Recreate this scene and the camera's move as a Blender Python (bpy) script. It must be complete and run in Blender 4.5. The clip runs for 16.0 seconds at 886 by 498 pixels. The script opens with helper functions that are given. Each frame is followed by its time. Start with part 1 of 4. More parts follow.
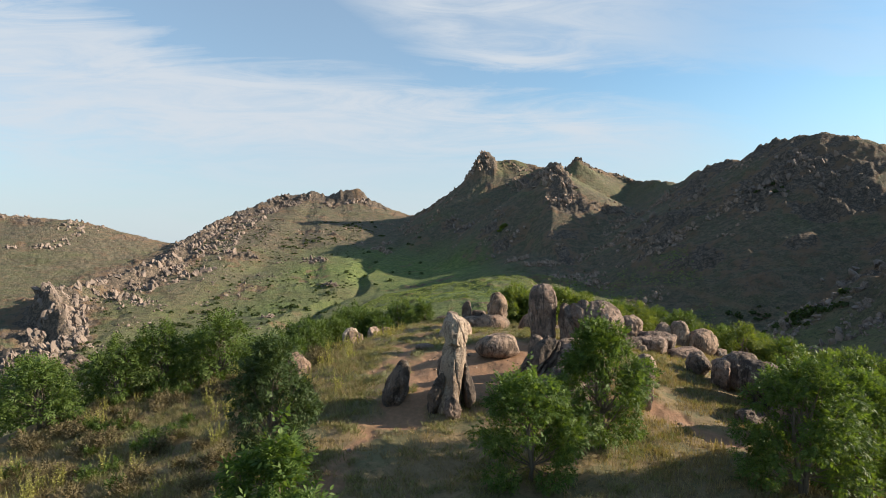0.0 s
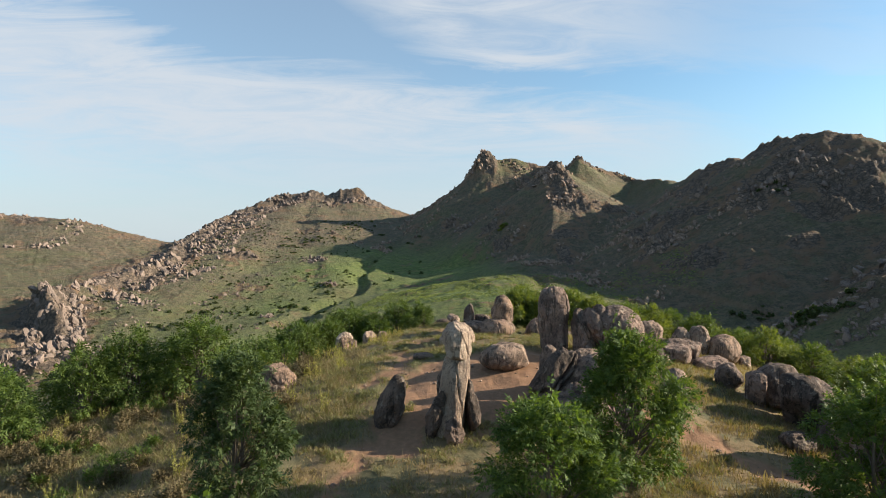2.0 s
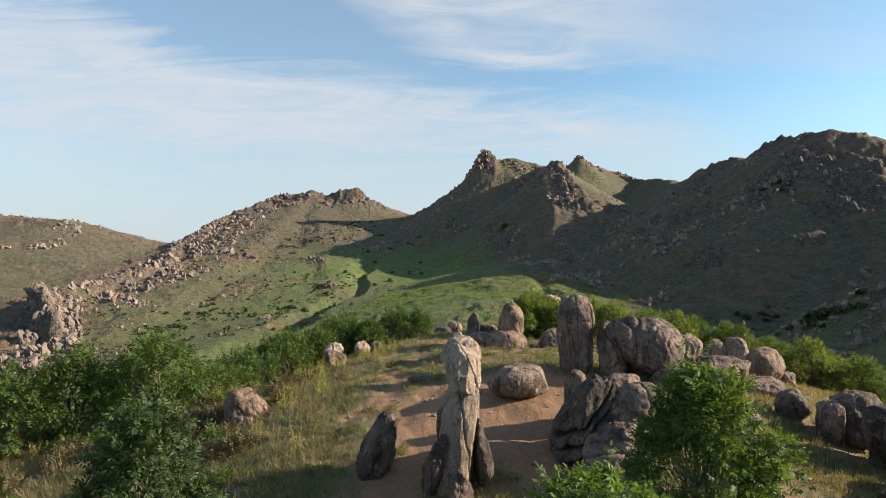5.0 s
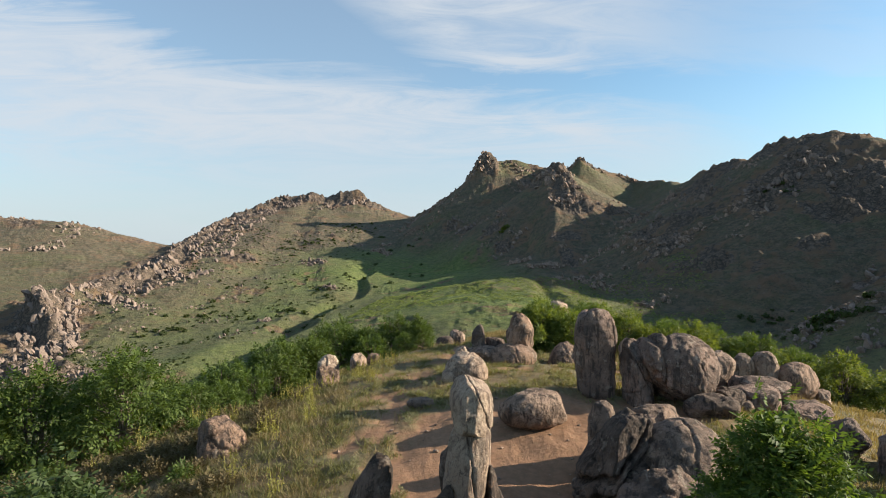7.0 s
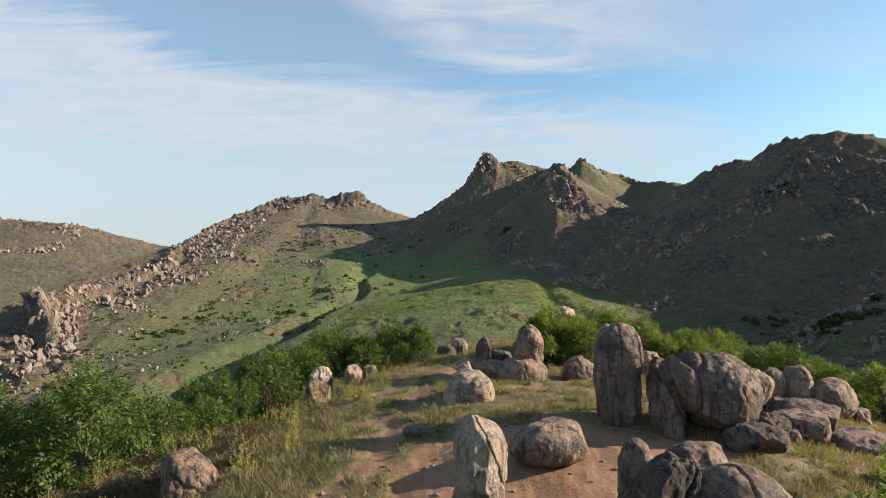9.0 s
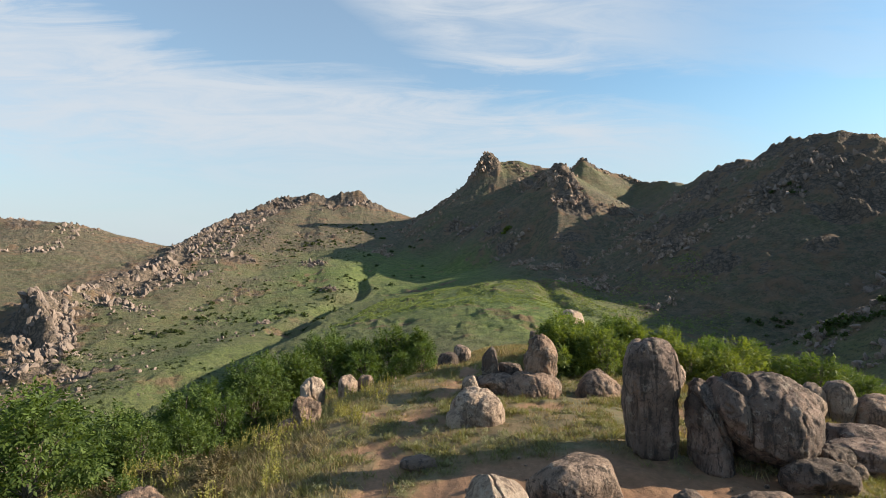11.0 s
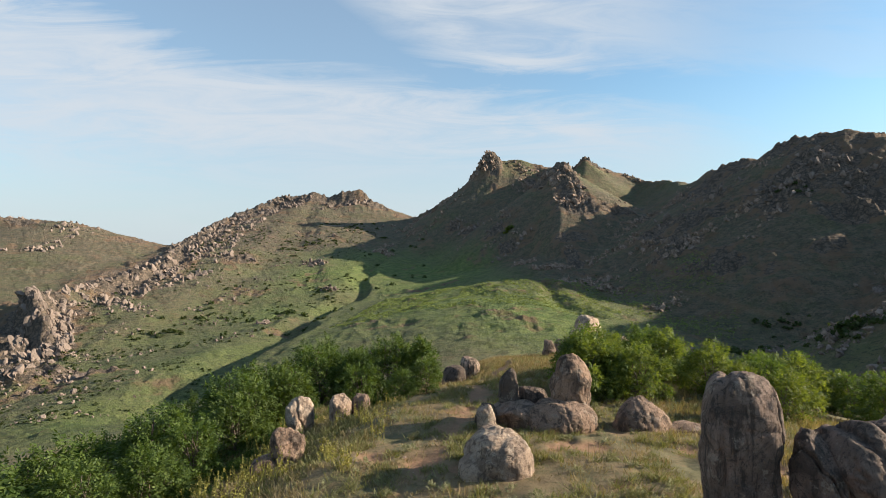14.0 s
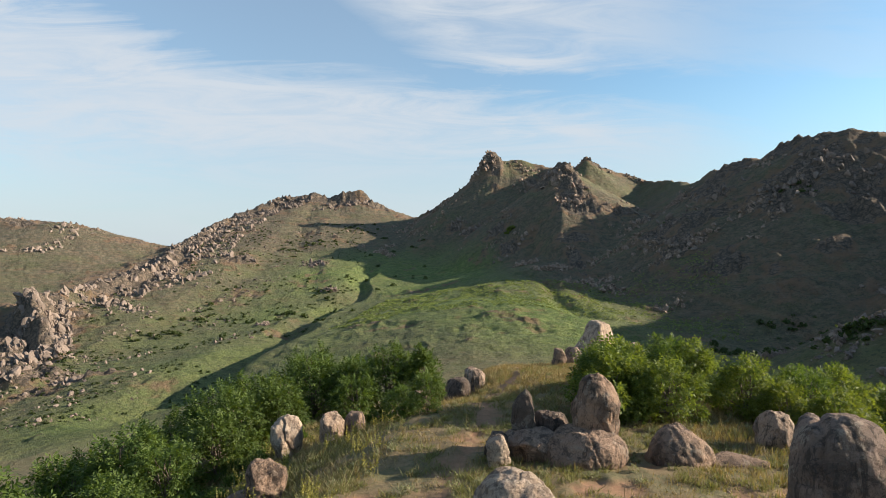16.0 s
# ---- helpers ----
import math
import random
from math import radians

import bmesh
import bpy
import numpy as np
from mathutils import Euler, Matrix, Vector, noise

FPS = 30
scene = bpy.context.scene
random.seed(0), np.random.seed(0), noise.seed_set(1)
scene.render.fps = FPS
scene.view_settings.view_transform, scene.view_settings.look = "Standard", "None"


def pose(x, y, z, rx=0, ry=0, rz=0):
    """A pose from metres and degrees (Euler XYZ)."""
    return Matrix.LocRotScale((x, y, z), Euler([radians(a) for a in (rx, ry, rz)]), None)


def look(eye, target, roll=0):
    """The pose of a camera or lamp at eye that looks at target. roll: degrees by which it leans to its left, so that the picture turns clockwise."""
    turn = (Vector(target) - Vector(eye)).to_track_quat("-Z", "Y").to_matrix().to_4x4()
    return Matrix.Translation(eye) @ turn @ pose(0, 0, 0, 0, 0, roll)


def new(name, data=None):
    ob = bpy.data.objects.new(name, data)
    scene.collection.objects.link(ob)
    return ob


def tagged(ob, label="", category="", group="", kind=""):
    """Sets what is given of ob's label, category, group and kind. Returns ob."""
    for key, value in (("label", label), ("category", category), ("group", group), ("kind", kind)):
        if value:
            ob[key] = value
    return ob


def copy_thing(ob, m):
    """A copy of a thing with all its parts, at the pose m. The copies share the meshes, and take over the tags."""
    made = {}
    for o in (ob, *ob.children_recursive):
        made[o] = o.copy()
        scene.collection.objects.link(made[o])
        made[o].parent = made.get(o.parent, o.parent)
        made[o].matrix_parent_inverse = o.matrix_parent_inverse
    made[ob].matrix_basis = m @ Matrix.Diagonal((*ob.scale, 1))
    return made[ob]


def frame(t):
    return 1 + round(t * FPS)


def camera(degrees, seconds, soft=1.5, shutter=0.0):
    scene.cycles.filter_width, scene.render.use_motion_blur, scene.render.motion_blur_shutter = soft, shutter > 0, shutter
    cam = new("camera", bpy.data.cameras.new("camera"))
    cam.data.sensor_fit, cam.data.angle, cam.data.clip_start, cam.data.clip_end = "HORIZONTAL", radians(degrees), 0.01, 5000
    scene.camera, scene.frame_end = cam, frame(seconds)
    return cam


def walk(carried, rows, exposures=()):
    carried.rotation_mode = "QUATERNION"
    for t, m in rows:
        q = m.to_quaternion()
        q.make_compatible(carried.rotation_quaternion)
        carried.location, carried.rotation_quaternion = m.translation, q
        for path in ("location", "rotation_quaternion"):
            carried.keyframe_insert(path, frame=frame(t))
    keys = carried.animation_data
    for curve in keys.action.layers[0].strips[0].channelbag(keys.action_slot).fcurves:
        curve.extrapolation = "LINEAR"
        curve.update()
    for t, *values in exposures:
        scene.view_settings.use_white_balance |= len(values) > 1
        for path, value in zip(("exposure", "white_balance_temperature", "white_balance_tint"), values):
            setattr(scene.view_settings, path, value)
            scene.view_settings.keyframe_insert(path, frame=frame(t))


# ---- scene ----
cam = camera(74.2, 16.0, 0.5)
METRES, EYE, TILT, LEAN, TURN = 18.0, 5.0, 0.0, 0.0, 0.0
ROWS = [
    (0.0, 0.0, 0.0, 0.0, 0.0, 0.0, 0.0),
    (0.5, 0.0001, 0.0322, 0.0002, 0.0, -0.01, 0.0),
    (1.0, -0.0, 0.066, -0.0002, 0.01, -0.03, 0.01),
    (1.5, -0.0005, 0.1, -0.0002, 0.01, -0.05, 0.01),
    (2.0, -0.0007, 0.1339, -0.0002, 0.0, -0.08, 0.01),
    (2.5, -0.0005, 0.168, -0.0002, 0.0, -0.11, 0.02),
    (3.0, -0.0004, 0.202, -0.0003, 0.01, -0.11, 0.02),
    (3.5, -0.0002, 0.236, -0.0005, 0.0, -0.1, 0.03),
    (4.0, -0.0005, 0.2704, -0.0009, 0.0, -0.09, 0.05),
    (6.5, -0.0048, 0.4245, 0.0089, 0.05, 0.08, 0.1),
    (7.0, -0.0056, 0.4537, 0.0113, 0.08, 0.13, 0.1),
    (7.5, -0.0061, 0.4827, 0.0135, 0.11, 0.16, 0.11),
    (8.0, -0.0065, 0.5114, 0.0151, 0.13, 0.2, 0.12),
    (8.5, -0.0065, 0.54, 0.0171, 0.15, 0.24, 0.13),
    (9.0, -0.0065, 0.5684, 0.0187, 0.16, 0.25, 0.14),
    (11.5, -0.0126, 0.7178, 0.0224, 0.23, 0.22, 0.04),
    (12.0, -0.0148, 0.7491, 0.0227, 0.25, 0.21, 0.04),
    (12.5, -0.0176, 0.78, 0.0233, 0.26, 0.21, 0.02),
    (13.0, -0.0203, 0.8109, 0.0241, 0.28, 0.2, -0.0),
    (13.5, -0.0224, 0.8417, 0.0243, 0.31, 0.19, -0.01),
    (14.0, -0.0235, 0.8735, 0.0252, 0.33, 0.18, -0.01),
    (14.5, -0.0248, 0.9054, 0.0255, 0.35, 0.19, -0.02),
    (15.0, -0.0258, 0.9371, 0.0261, 0.37, 0.21, 0.0),
    (15.5, -0.0272, 0.9675, 0.0272, 0.39, 0.22, 0.0),
    (16.0, -0.0279, 0.9985, 0.0282, 0.41, 0.23, 0.03),
]
walk(cam, [(t, pose(0, 0, EYE, TILT, LEAN, TURN) @ pose(METRES * x, METRES * y, METRES * z, 90 + pitch, roll, yaw)) for t, x, y, z, yaw, pitch, roll in ROWS])

# ---- world, sun, exposure ----
SUN_AZ, SUN_EL = radians(86), radians(21.5)
world = bpy.data.worlds.new("sky")
scene.world = world
world.use_nodes = True
wt = world.node_tree
wt.nodes.clear()


def wnode(kind, **kw):
    n = wt.nodes.new(kind)
    for k, v in kw.items():
        n.inputs[k].default_value = v
    return n


def wmath(op, a, b=None, clamp=False):
    n = wt.nodes.new("ShaderNodeMath")
    n.operation, n.use_clamp = op, clamp
    for i, v in enumerate((a, b)):
        if v is None:
            continue
        if isinstance(v, (int, float)):
            n.inputs[i].default_value = v
        else:
            wt.links.new(v, n.inputs[i])
    return n.outputs[0]


sky = wt.nodes.new("ShaderNodeTexSky")
sky.sky_type = "NISHITA"
sky.sun_disc = False
sky.sun_elevation, sky.sun_rotation = SUN_EL, SUN_AZ
sky.air_density, sky.dust_density, sky.ozone_density = 1.0, 0.6, 1.5
coord = wt.nodes.new("ShaderNodeTexCoord")
sep = wt.nodes.new("ShaderNodeSeparateXYZ")
wt.links.new(coord.outputs["Generated"], sep.inputs[0])
sx, sy, sz = sep.outputs
height = wmath("MAXIMUM", sz, 0.0)
ahead = wmath("MAXIMUM", sy, 0.15)
su, sv = wmath("DIVIDE", sx, ahead), wmath("DIVIDE", sz, ahead)
comb = wt.nodes.new("ShaderNodeCombineXYZ")
wt.links.new(su, comb.inputs[0])
wt.links.new(sv, comb.inputs[1])


def cirrus(rot, scale, noise_scale, detail, rough, distort, shift=(0, 0, 0)):
    mp = wt.nodes.new("ShaderNodeMapping")
    mp.inputs["Rotation"].default_value = (0, 0, radians(rot))
    mp.inputs["Scale"].default_value = scale
    mp.inputs["Location"].default_value = shift
    wt.links.new(comb.outputs[0], mp.inputs["Vector"])
    nz = wnode("ShaderNodeTexNoise", Scale=noise_scale, Detail=detail, Roughness=rough, Distortion=distort)
    wt.links.new(mp.outputs[0], nz.inputs["Vector"])
    return nz.outputs["Fac"]


def ramp(v, lo, hi, a=0.0, b=1.0):
    r = wt.nodes.new("ShaderNodeMapRange")
    r.interpolation_type = "SMOOTHSTEP"
    for key, x in (("From Min", lo), ("From Max", hi), ("To Min", a), ("To Max", b)):
        r.inputs[key].default_value = x
    wt.links.new(v, r.inputs["Value"])
    return r.outputs[0]


# a long sheet of cirrus that sinks to the right, a thinner one above it, haze near the horizon
billow = cirrus(8, (1.0, 3.2, 1), 2.2, 5, 0.55, 0.7, (0.3, 0.2, 0))
fibre = cirrus(10, (0.9, 5.5, 1), 3.6, 9, 0.66, 1.1, (2.3, 1.2, 0))
top = wmath("ADD", wmath("MULTIPLY", su, -0.135), ramp(su, -0.66, -0.42, 0.36, 0.285))
edge = wmath("ADD", wmath("MULTIPLY", wmath("SUBTRACT", billow, 0.5), 0.13), wmath("MULTIPLY", wmath("SUBTRACT", fibre, 0.5), 0.12))
sheet = ramp(wmath("ADD", wmath("SUBTRACT", top, sv), edge), -0.045, 0.07)
sheet = wmath("MULTIPLY", sheet, ramp(wmath("ADD", sv, wmath("MULTIPLY", edge, 0.8)), 0.12, 0.23, 0.5, 1.0))
sheet = wmath("MULTIPLY", sheet, ramp(wmath("ADD", su, wmath("MULTIPLY", edge, 1.5)), 0.26, 0.58, 1.0, 0.25))
sheet = wmath("MULTIPLY", sheet, ramp(fibre, 0.3, 0.62, 0.68, 1.0))
slant = wmath("ADD", su, wmath("MULTIPLY", wmath("SUBTRACT", sv, 0.43), 1.3))
upper = wmath("MULTIPLY", ramp(slant, -0.28, -0.04), ramp(su, 0.1, 0.55, 1.0, 0.3))
upper = wmath("MULTIPLY", upper, ramp(wmath("ADD", sv, wmath("MULTIPLY", edge, 0.7)), 0.27, 0.335))
upper = wmath("MULTIPLY", upper, ramp(wmath("ADD", wmath("MULTIPLY", billow, 0.5), wmath("MULTIPLY", fibre, 0.5)), 0.36, 0.6, 0.4, 0.9))
upper = wmath("MULTIPLY", upper, ramp(sv, 0.46, 0.8, 1.0, 0.15))
haze = ramp(sv, 0.0, 0.3, 0.8, 0.0)
cover = wmath("MAXIMUM", wmath("MAXIMUM", wmath("MULTIPLY", sheet, 0.9), upper), ramp(su, -0.2, 0.4, 0.24, 0.08))
SKY = 0.086
tint = wt.nodes.new("ShaderNodeMixRGB")
tint.blend_type = "MULTIPLY"
tint.inputs[0].default_value = 1.0
tint.inputs[2].default_value = (0.82, 1.06, 1.11, 1)
wt.links.new(sky.outputs[0], tint.inputs[1])
mix = wt.nodes.new("ShaderNodeMixRGB")
wt.links.new(cover, mix.inputs[0])
low = wt.nodes.new("ShaderNodeMixRGB")
wt.links.new(haze, low.inputs[0])
wt.links.new(tint.outputs[0], low.inputs[1])
low.inputs[2].default_value = (3.2, 3.8, 4.3, 1)
wt.links.new(low.outputs[0], mix.inputs[1])
mix.inputs[2].default_value = (4.05, 4.35, 4.7, 1)
back = wnode("ShaderNodeBackground", Strength=SKY)
wt.links.new(mix.outputs[0], back.inputs["Color"])
out = wt.nodes.new("ShaderNodeOutputWorld")
wt.links.new(back.outputs[0], out.inputs[0])

sun_to = Vector((math.cos(SUN_EL) * math.sin(SUN_AZ), math.cos(SUN_EL) * math.cos(SUN_AZ), math.sin(SUN_EL)))
lamp = bpy.data.lights.new("sun", "SUN")
lamp.energy, lamp.angle, lamp.color = 5.7, radians(0.6), (1.0, 0.86, 0.68)
sun = new("sun", lamp)
sun.matrix_world = look(sun_to * 100, (0, 0, 0))
scene.view_settings.exposure = 0.98


# ---- number noise ----
def lattice(ix, iy, iz, seed):
    h = (ix.astype(np.int64) * 374761393 + iy.astype(np.int64) * 668265263 + iz.astype(np.int64) * 2147483647 + seed * 1274126177) & 0xFFFFFFFF
    h = ((h ^ (h >> 13)) * 1274126177) & 0xFFFFFFFF
    h = ((h ^ (h >> 16)) * 2246822519) & 0xFFFFFFFF
    return ((h ^ (h >> 15)) & 0xFFFF) / 32767.5 - 1.0


def value(p, seed=0):
    """Smooth noise from -1 to 1 at the points p (n x 3)."""
    f = np.floor(p)
    t = p - f
    t = t * t * t * (t * (t * 6 - 15) + 10)
    i = f.astype(np.int64)
    total = np.zeros(len(p))
    for dx in (0, 1):
        wx = t[:, 0] if dx else 1 - t[:, 0]
        for dy in (0, 1):
            wy = t[:, 1] if dy else 1 - t[:, 1]
            for dz in (0, 1):
                wz = t[:, 2] if dz else 1 - t[:, 2]
                total += wx * wy * wz * lattice(i[:, 0] + dx, i[:, 1] + dy, i[:, 2] + dz, seed)
    return total


def fbm(p, octaves=4, seed=0, gain=0.5):
    total, amp = np.zeros(len(p)), 1.0
    for k in range(octaves):
        total += amp * value(p * 2.03 ** k + 17.3 * k, seed + k)
        amp *= gain
    return total


def ridged(p, octaves=4, seed=0):
    total, amp = np.zeros(len(p)), 1.0
    for k in range(octaves):
        total += amp * (1 - 2 * np.abs(value(p * 2.1 ** k + 9.1 * k, seed + k)))
        amp *= 0.5
    return total


def smooth(a, b, v):
    t = np.clip((v - a) / (b - a), 0, 1)
    return t * t * (3 - 2 * t)


# ---- the lie of the land ----
# ridges: crest points x, y, z and the fall of the flank there
# last five points are unseen, added to cast shade and let light through a dip
RIGHT_HILL = [(195, 505, 61, .5), (193, 470, 59, .54), (195, 445, 63, .58), (202, 425, 66, .62), (209, 408, 67, .62), (214, 392, 72, .64), (219, 380, 76, .64), (224, 365, 76, .64), (229, 352, 75, .64), (234, 344, 72, .62), (236, 332, 67, .62), (250, 312, 50, .62), (264, 290, 42, .6), (278, 266, 54, .6), (305, 222, 80, .6), (345, 150, 68, .55)]
PEAKS = [(-47, 690, 37, .6), (-30, 672, 46, .66), (-10, 655, 56, .7), (8, 642, 66, .75), (22, 634, 74, .9), (29, 628, 82, 1.3), (35, 624, 93, 2.0), (39, 621, 102, 2.3), (43.5, 620, 110, 2.3), (49, 620, 107, 1.6), (56, 622, 99, .8), (67, 626, 101, .7), (77, 628, 102, .7), (92, 628, 97, .7), (104, 622, 91, .7), (124, 612, 88, .7), (133, 606, 92, .7), (139, 602, 99, .8), (146, 602, 93, .6), (157, 606, 89, .55), (182, 612, 84, .5), (196, 600, 75, .5), (198, 575, 71, .5), (196, 545, 70, .5), (196, 522, 65, .5), (195, 505, 61, .5)]
CRAG = [(103, 615, 89, .6), (102, 560, 82, .55), (94, 510, 81, .6), (96, 500, 79, .7), (100, 490, 71, .75), (99, 474, 54, .7), (98, 460, 41, .62), (96, 444, 28, .55), (88, 425, 17, .5), (71, 400, 5, .45)]
SPUR = [(70, 395, 2, .4), (44, 325, -9, .22), (24, 240, -15, .19), (10, 140, -22, .22)]
LEFT_HILL = [(-48, 690, 30, .8), (-63, 700, 42, .9), (-86, 715, 63, 1.0), (-106, 725, 81, .9), (-143, 725, 72, .34), (-160, 725, 76, .34), (-198, 715, 71, .54), (-226, 680, 50, .52), (-236, 610, 32, .34), (-228, 520, 11, .3), (-207, 440, 0, .28), (-214, 380, -15, .3), (-215, 335, -20, .32)]
OUTCROP = [(-215, 335, -20, .4), (-208, 308, -14, 1.0), (-193, 290, -24, .95), (-181, 270, -39, .75), (-175, 245, -58, .5)]
FAR_LEFT = [(-620, 600, 46, .32), (-454, 590, 40, .32), (-358, 560, 32, .32), (-315, 565, 18, .3), (-285, 600, 6, .3), (-270, 640, 0, .3)]
FOOT = [(-168, 215, -47, .6), (-150, 221, -36, .7), (-147, 232, -37, .6), (-131, 226, -44, .5)]
RIGHT_SPUR = [(103, 200, -28, .5), (108, 176, -15, .55), (114, 150, -2, .6), (132, 115, 10, .6), (165, 60, 18, .6)]
KNOLL_CREST = [(-60, -6), (-20, -2), (0, -1.0), (10, -.6), (18, -.15), (24, .45), (30, .66), (36, .6), (42, .35), (48, -.4), (56, -2), (70, -7), (100, -17), (140, -25), (200, -45)]


def tent(x, y, ridge, soft, cap, reach, steep, hollow):
    """Height of a hill that falls away from a crest line, with a craggy cap; its right-hand flank may be steeper."""
    best = np.full(x.shape, -1e9)
    usual = np.median([p[3] for p in ridge])
    for (x0, y0, z0, s0), (x1, y1, z1, s1) in zip(ridge, ridge[1:]):
        ux, uy = x1 - x0, y1 - y0
        t = np.clip(((x - x0) * ux + (y - y0) * uy) / (ux * ux + uy * uy), 0, 1)
        d = np.hypot(x - x0 - t * ux, y - y0 - t * uy)
        turn = (ux * (y - y0) - uy * (x - x0)) / np.hypot(ux, uy)
        fall = 1 + (steep - 1) * smooth(0, 25, -turn) * ((uy < 0) | ((t < 1) & (t > 0)))
        down = hollow * np.log1p((np.sqrt(d * d + soft * soft) - soft) / hollow)
        close = 16 * (1 - np.exp(-down / 16))
        h = z0 + t * (z1 - z0) - fall * ((s0 + t * (s1 - s0)) * close + usual * (down - close))
        h = h - cap * (1 - np.exp(-(d / reach) ** 2))
        best = np.maximum(best, h)
    return best


def plateau(x, y):
    ys, zs = zip(*KNOLL_CREST)
    z = np.interp(y, ys, zs)
    z = z + 0.62 * np.exp(-((x - 3.6) / 6.0) ** 2) * smooth(16, 24, y) * (1 - smooth(23.5, 35, y))
    z = z - 1.4 * (1 - smooth(-1.5, 3.5, x)) * smooth(-7, -3.5, x) * smooth(35, 44, y)
    wide = 1 + 2.5 * smooth(45, 120, y)
    left = np.maximum(-x - 3.2 + 2.2 * smooth(23, 38, y), 0)
    edge = 0.13 + 0.29 * smooth(26, 33, y)
    far_left = np.maximum(-x - 15, 0)
    right = np.maximum(x - 6.8, 0)
    z = z - edge * (np.sqrt((left / wide) ** 2 + 0.8) - 0.894) - 0.05 * np.maximum(-x, 0) / wide
    z = z - (0.42 - edge) * (np.sqrt((far_left / wide) ** 2 + 4) - 2)
    return z - 0.27 * (np.sqrt((right / wide) ** 2 + 9) - 3)


def land(x, y):
    """Height without fine relief, and how rocky the hills are there."""
    flat = np.stack([x, y, 0 * x], -1).reshape(-1, 3)
    warp = (fbm(flat / 45, 3, 5) * 2.2).reshape(x.shape)
    warp2 = (fbm(flat / 45 + 40, 3, 9) * 4).reshape(x.shape)
    away = smooth(60, 160, np.hypot(x, y - 25))
    xx, yy = x + warp * away, y + warp2 * away
    left = (LEFT_HILL, 3, 6, 10, 4, 500)
    kinds = ((RIGHT_HILL, 8, 3, 14, 1, 1500), (PEAKS, 2, 4, 6, 1, 1500), (CRAG, 2, 5, 6, 1.35, 900), (SPUR, 22, 0, 9, 1, 400), left, (OUTCROP, 2, 9, 7, 2.5, 200), (FAR_LEFT, 16, 0, 9, 1, 400), (RIGHT_SPUR, 6, 2, 9, 1, 400), (FOOT, 1, 3, 5, 1.5, 400))
    hills = [tent(xx, yy, *kind) for kind in kinds]
    hills[kinds.index(left)] -= 0.45 * np.maximum(-xx - 240, 0)
    knoll = plateau(x, y)
    floor = np.full(x.shape, -72.0) + 0.02 * np.clip(y, 0, 900)
    stack = np.stack(hills + [knoll, floor])
    k = 3.0
    top = stack.max(0)
    z = top + k * np.log(np.exp((stack - top) / k).sum(0)) * away
    return z, away


GULLY = [(-38, 545), (-43, 520), (-50, 480), (-55, 440), (-56, 405), (-58, 365), (-59, 330), (-67, 290), (-73, 255), (-74, 225), (-76, 180)]
# outcrops on the flanks: x, y, reach
ROCK_BANDS = [(191, 332, 16), (177, 318, 14), (203, 341, 14), (170, 325, 9), (204, 323, 14), (201, 302, 10), (158, 362, 9), (127, 362, 9), (121, 319, 11), (133, 410, 9), (125, 437, 9), (37, 464, 9), (43, 436, 8), (21, 520, 10), (7, 539, 9), (159, 223, 9), (-100, 468, 6), (-74, 387, 5), (-90, 309, 5), (-160, 470, 14), (-124, 228, 6), (-154, 223, 8), (-138, 208, 8)]
TRACKS = [[(80, 318), (87, 302), (94, 279), (106, 262), (115, 243), (125, 222)], [(-45, 427), (-39, 428), (-23, 438), (-3, 446)]]
SIDE_GULLY = [(44, 345), (47, 310), (50, 270), (52, 235)]
PATH = [(-3.2, 11), (-2.5, 16), (-1.6, 19), (-1.7, 23), (-1.5, 26.4), (-.45, 29.7), (.2, 33), (.8, 38), (2.5, 44), (4.2, 52)]
SIDE_PATH = [(4.6, 21), (6.9, 18.4), (8.1, 16.2), (9.2, 13.5), (10, 10)]


def along(x, y, line):
    d = np.full(x.shape, 1e9)
    for (x0, y0), (x1, y1) in zip(line, line[1:]):
        ux, uy = x1 - x0, y1 - y0
        t = np.clip(((x - x0) * ux + (y - y0) * uy) / (ux * ux + uy * uy), 0, 1)
        d = np.minimum(d, np.hypot(x - x0 - t * ux, y - y0 - t * uy))
    return d


def carve(x, y, line, deep, left, right):
    """Depth of a gully along the line, deepening from deep[0] to deep[1], with banks that wide on its two sides."""
    best, cut = np.full(x.shape, 1e9), np.zeros(x.shape)
    n = len(line) - 1
    for k, ((x0, y0), (x1, y1)) in enumerate(zip(line, line[1:])):
        ux, uy = x1 - x0, y1 - y0
        t = np.clip(((x - x0) * ux + (y - y0) * uy) / (ux * ux + uy * uy), 0, 1)
        d = np.hypot(x - x0 - t * ux, y - y0 - t * uy)
        east = (ux * (y - y0) - uy * (x - x0)) > 0
        depth = deep[0] + (deep[1] - deep[0]) * (k + t) / n
        here = depth * (1 - smooth(0, 1, d / (depth * np.where(east, right, left) + 1)))
        cut = np.where(d < best, here, cut)
        best = np.minimum(best, d)
    return cut


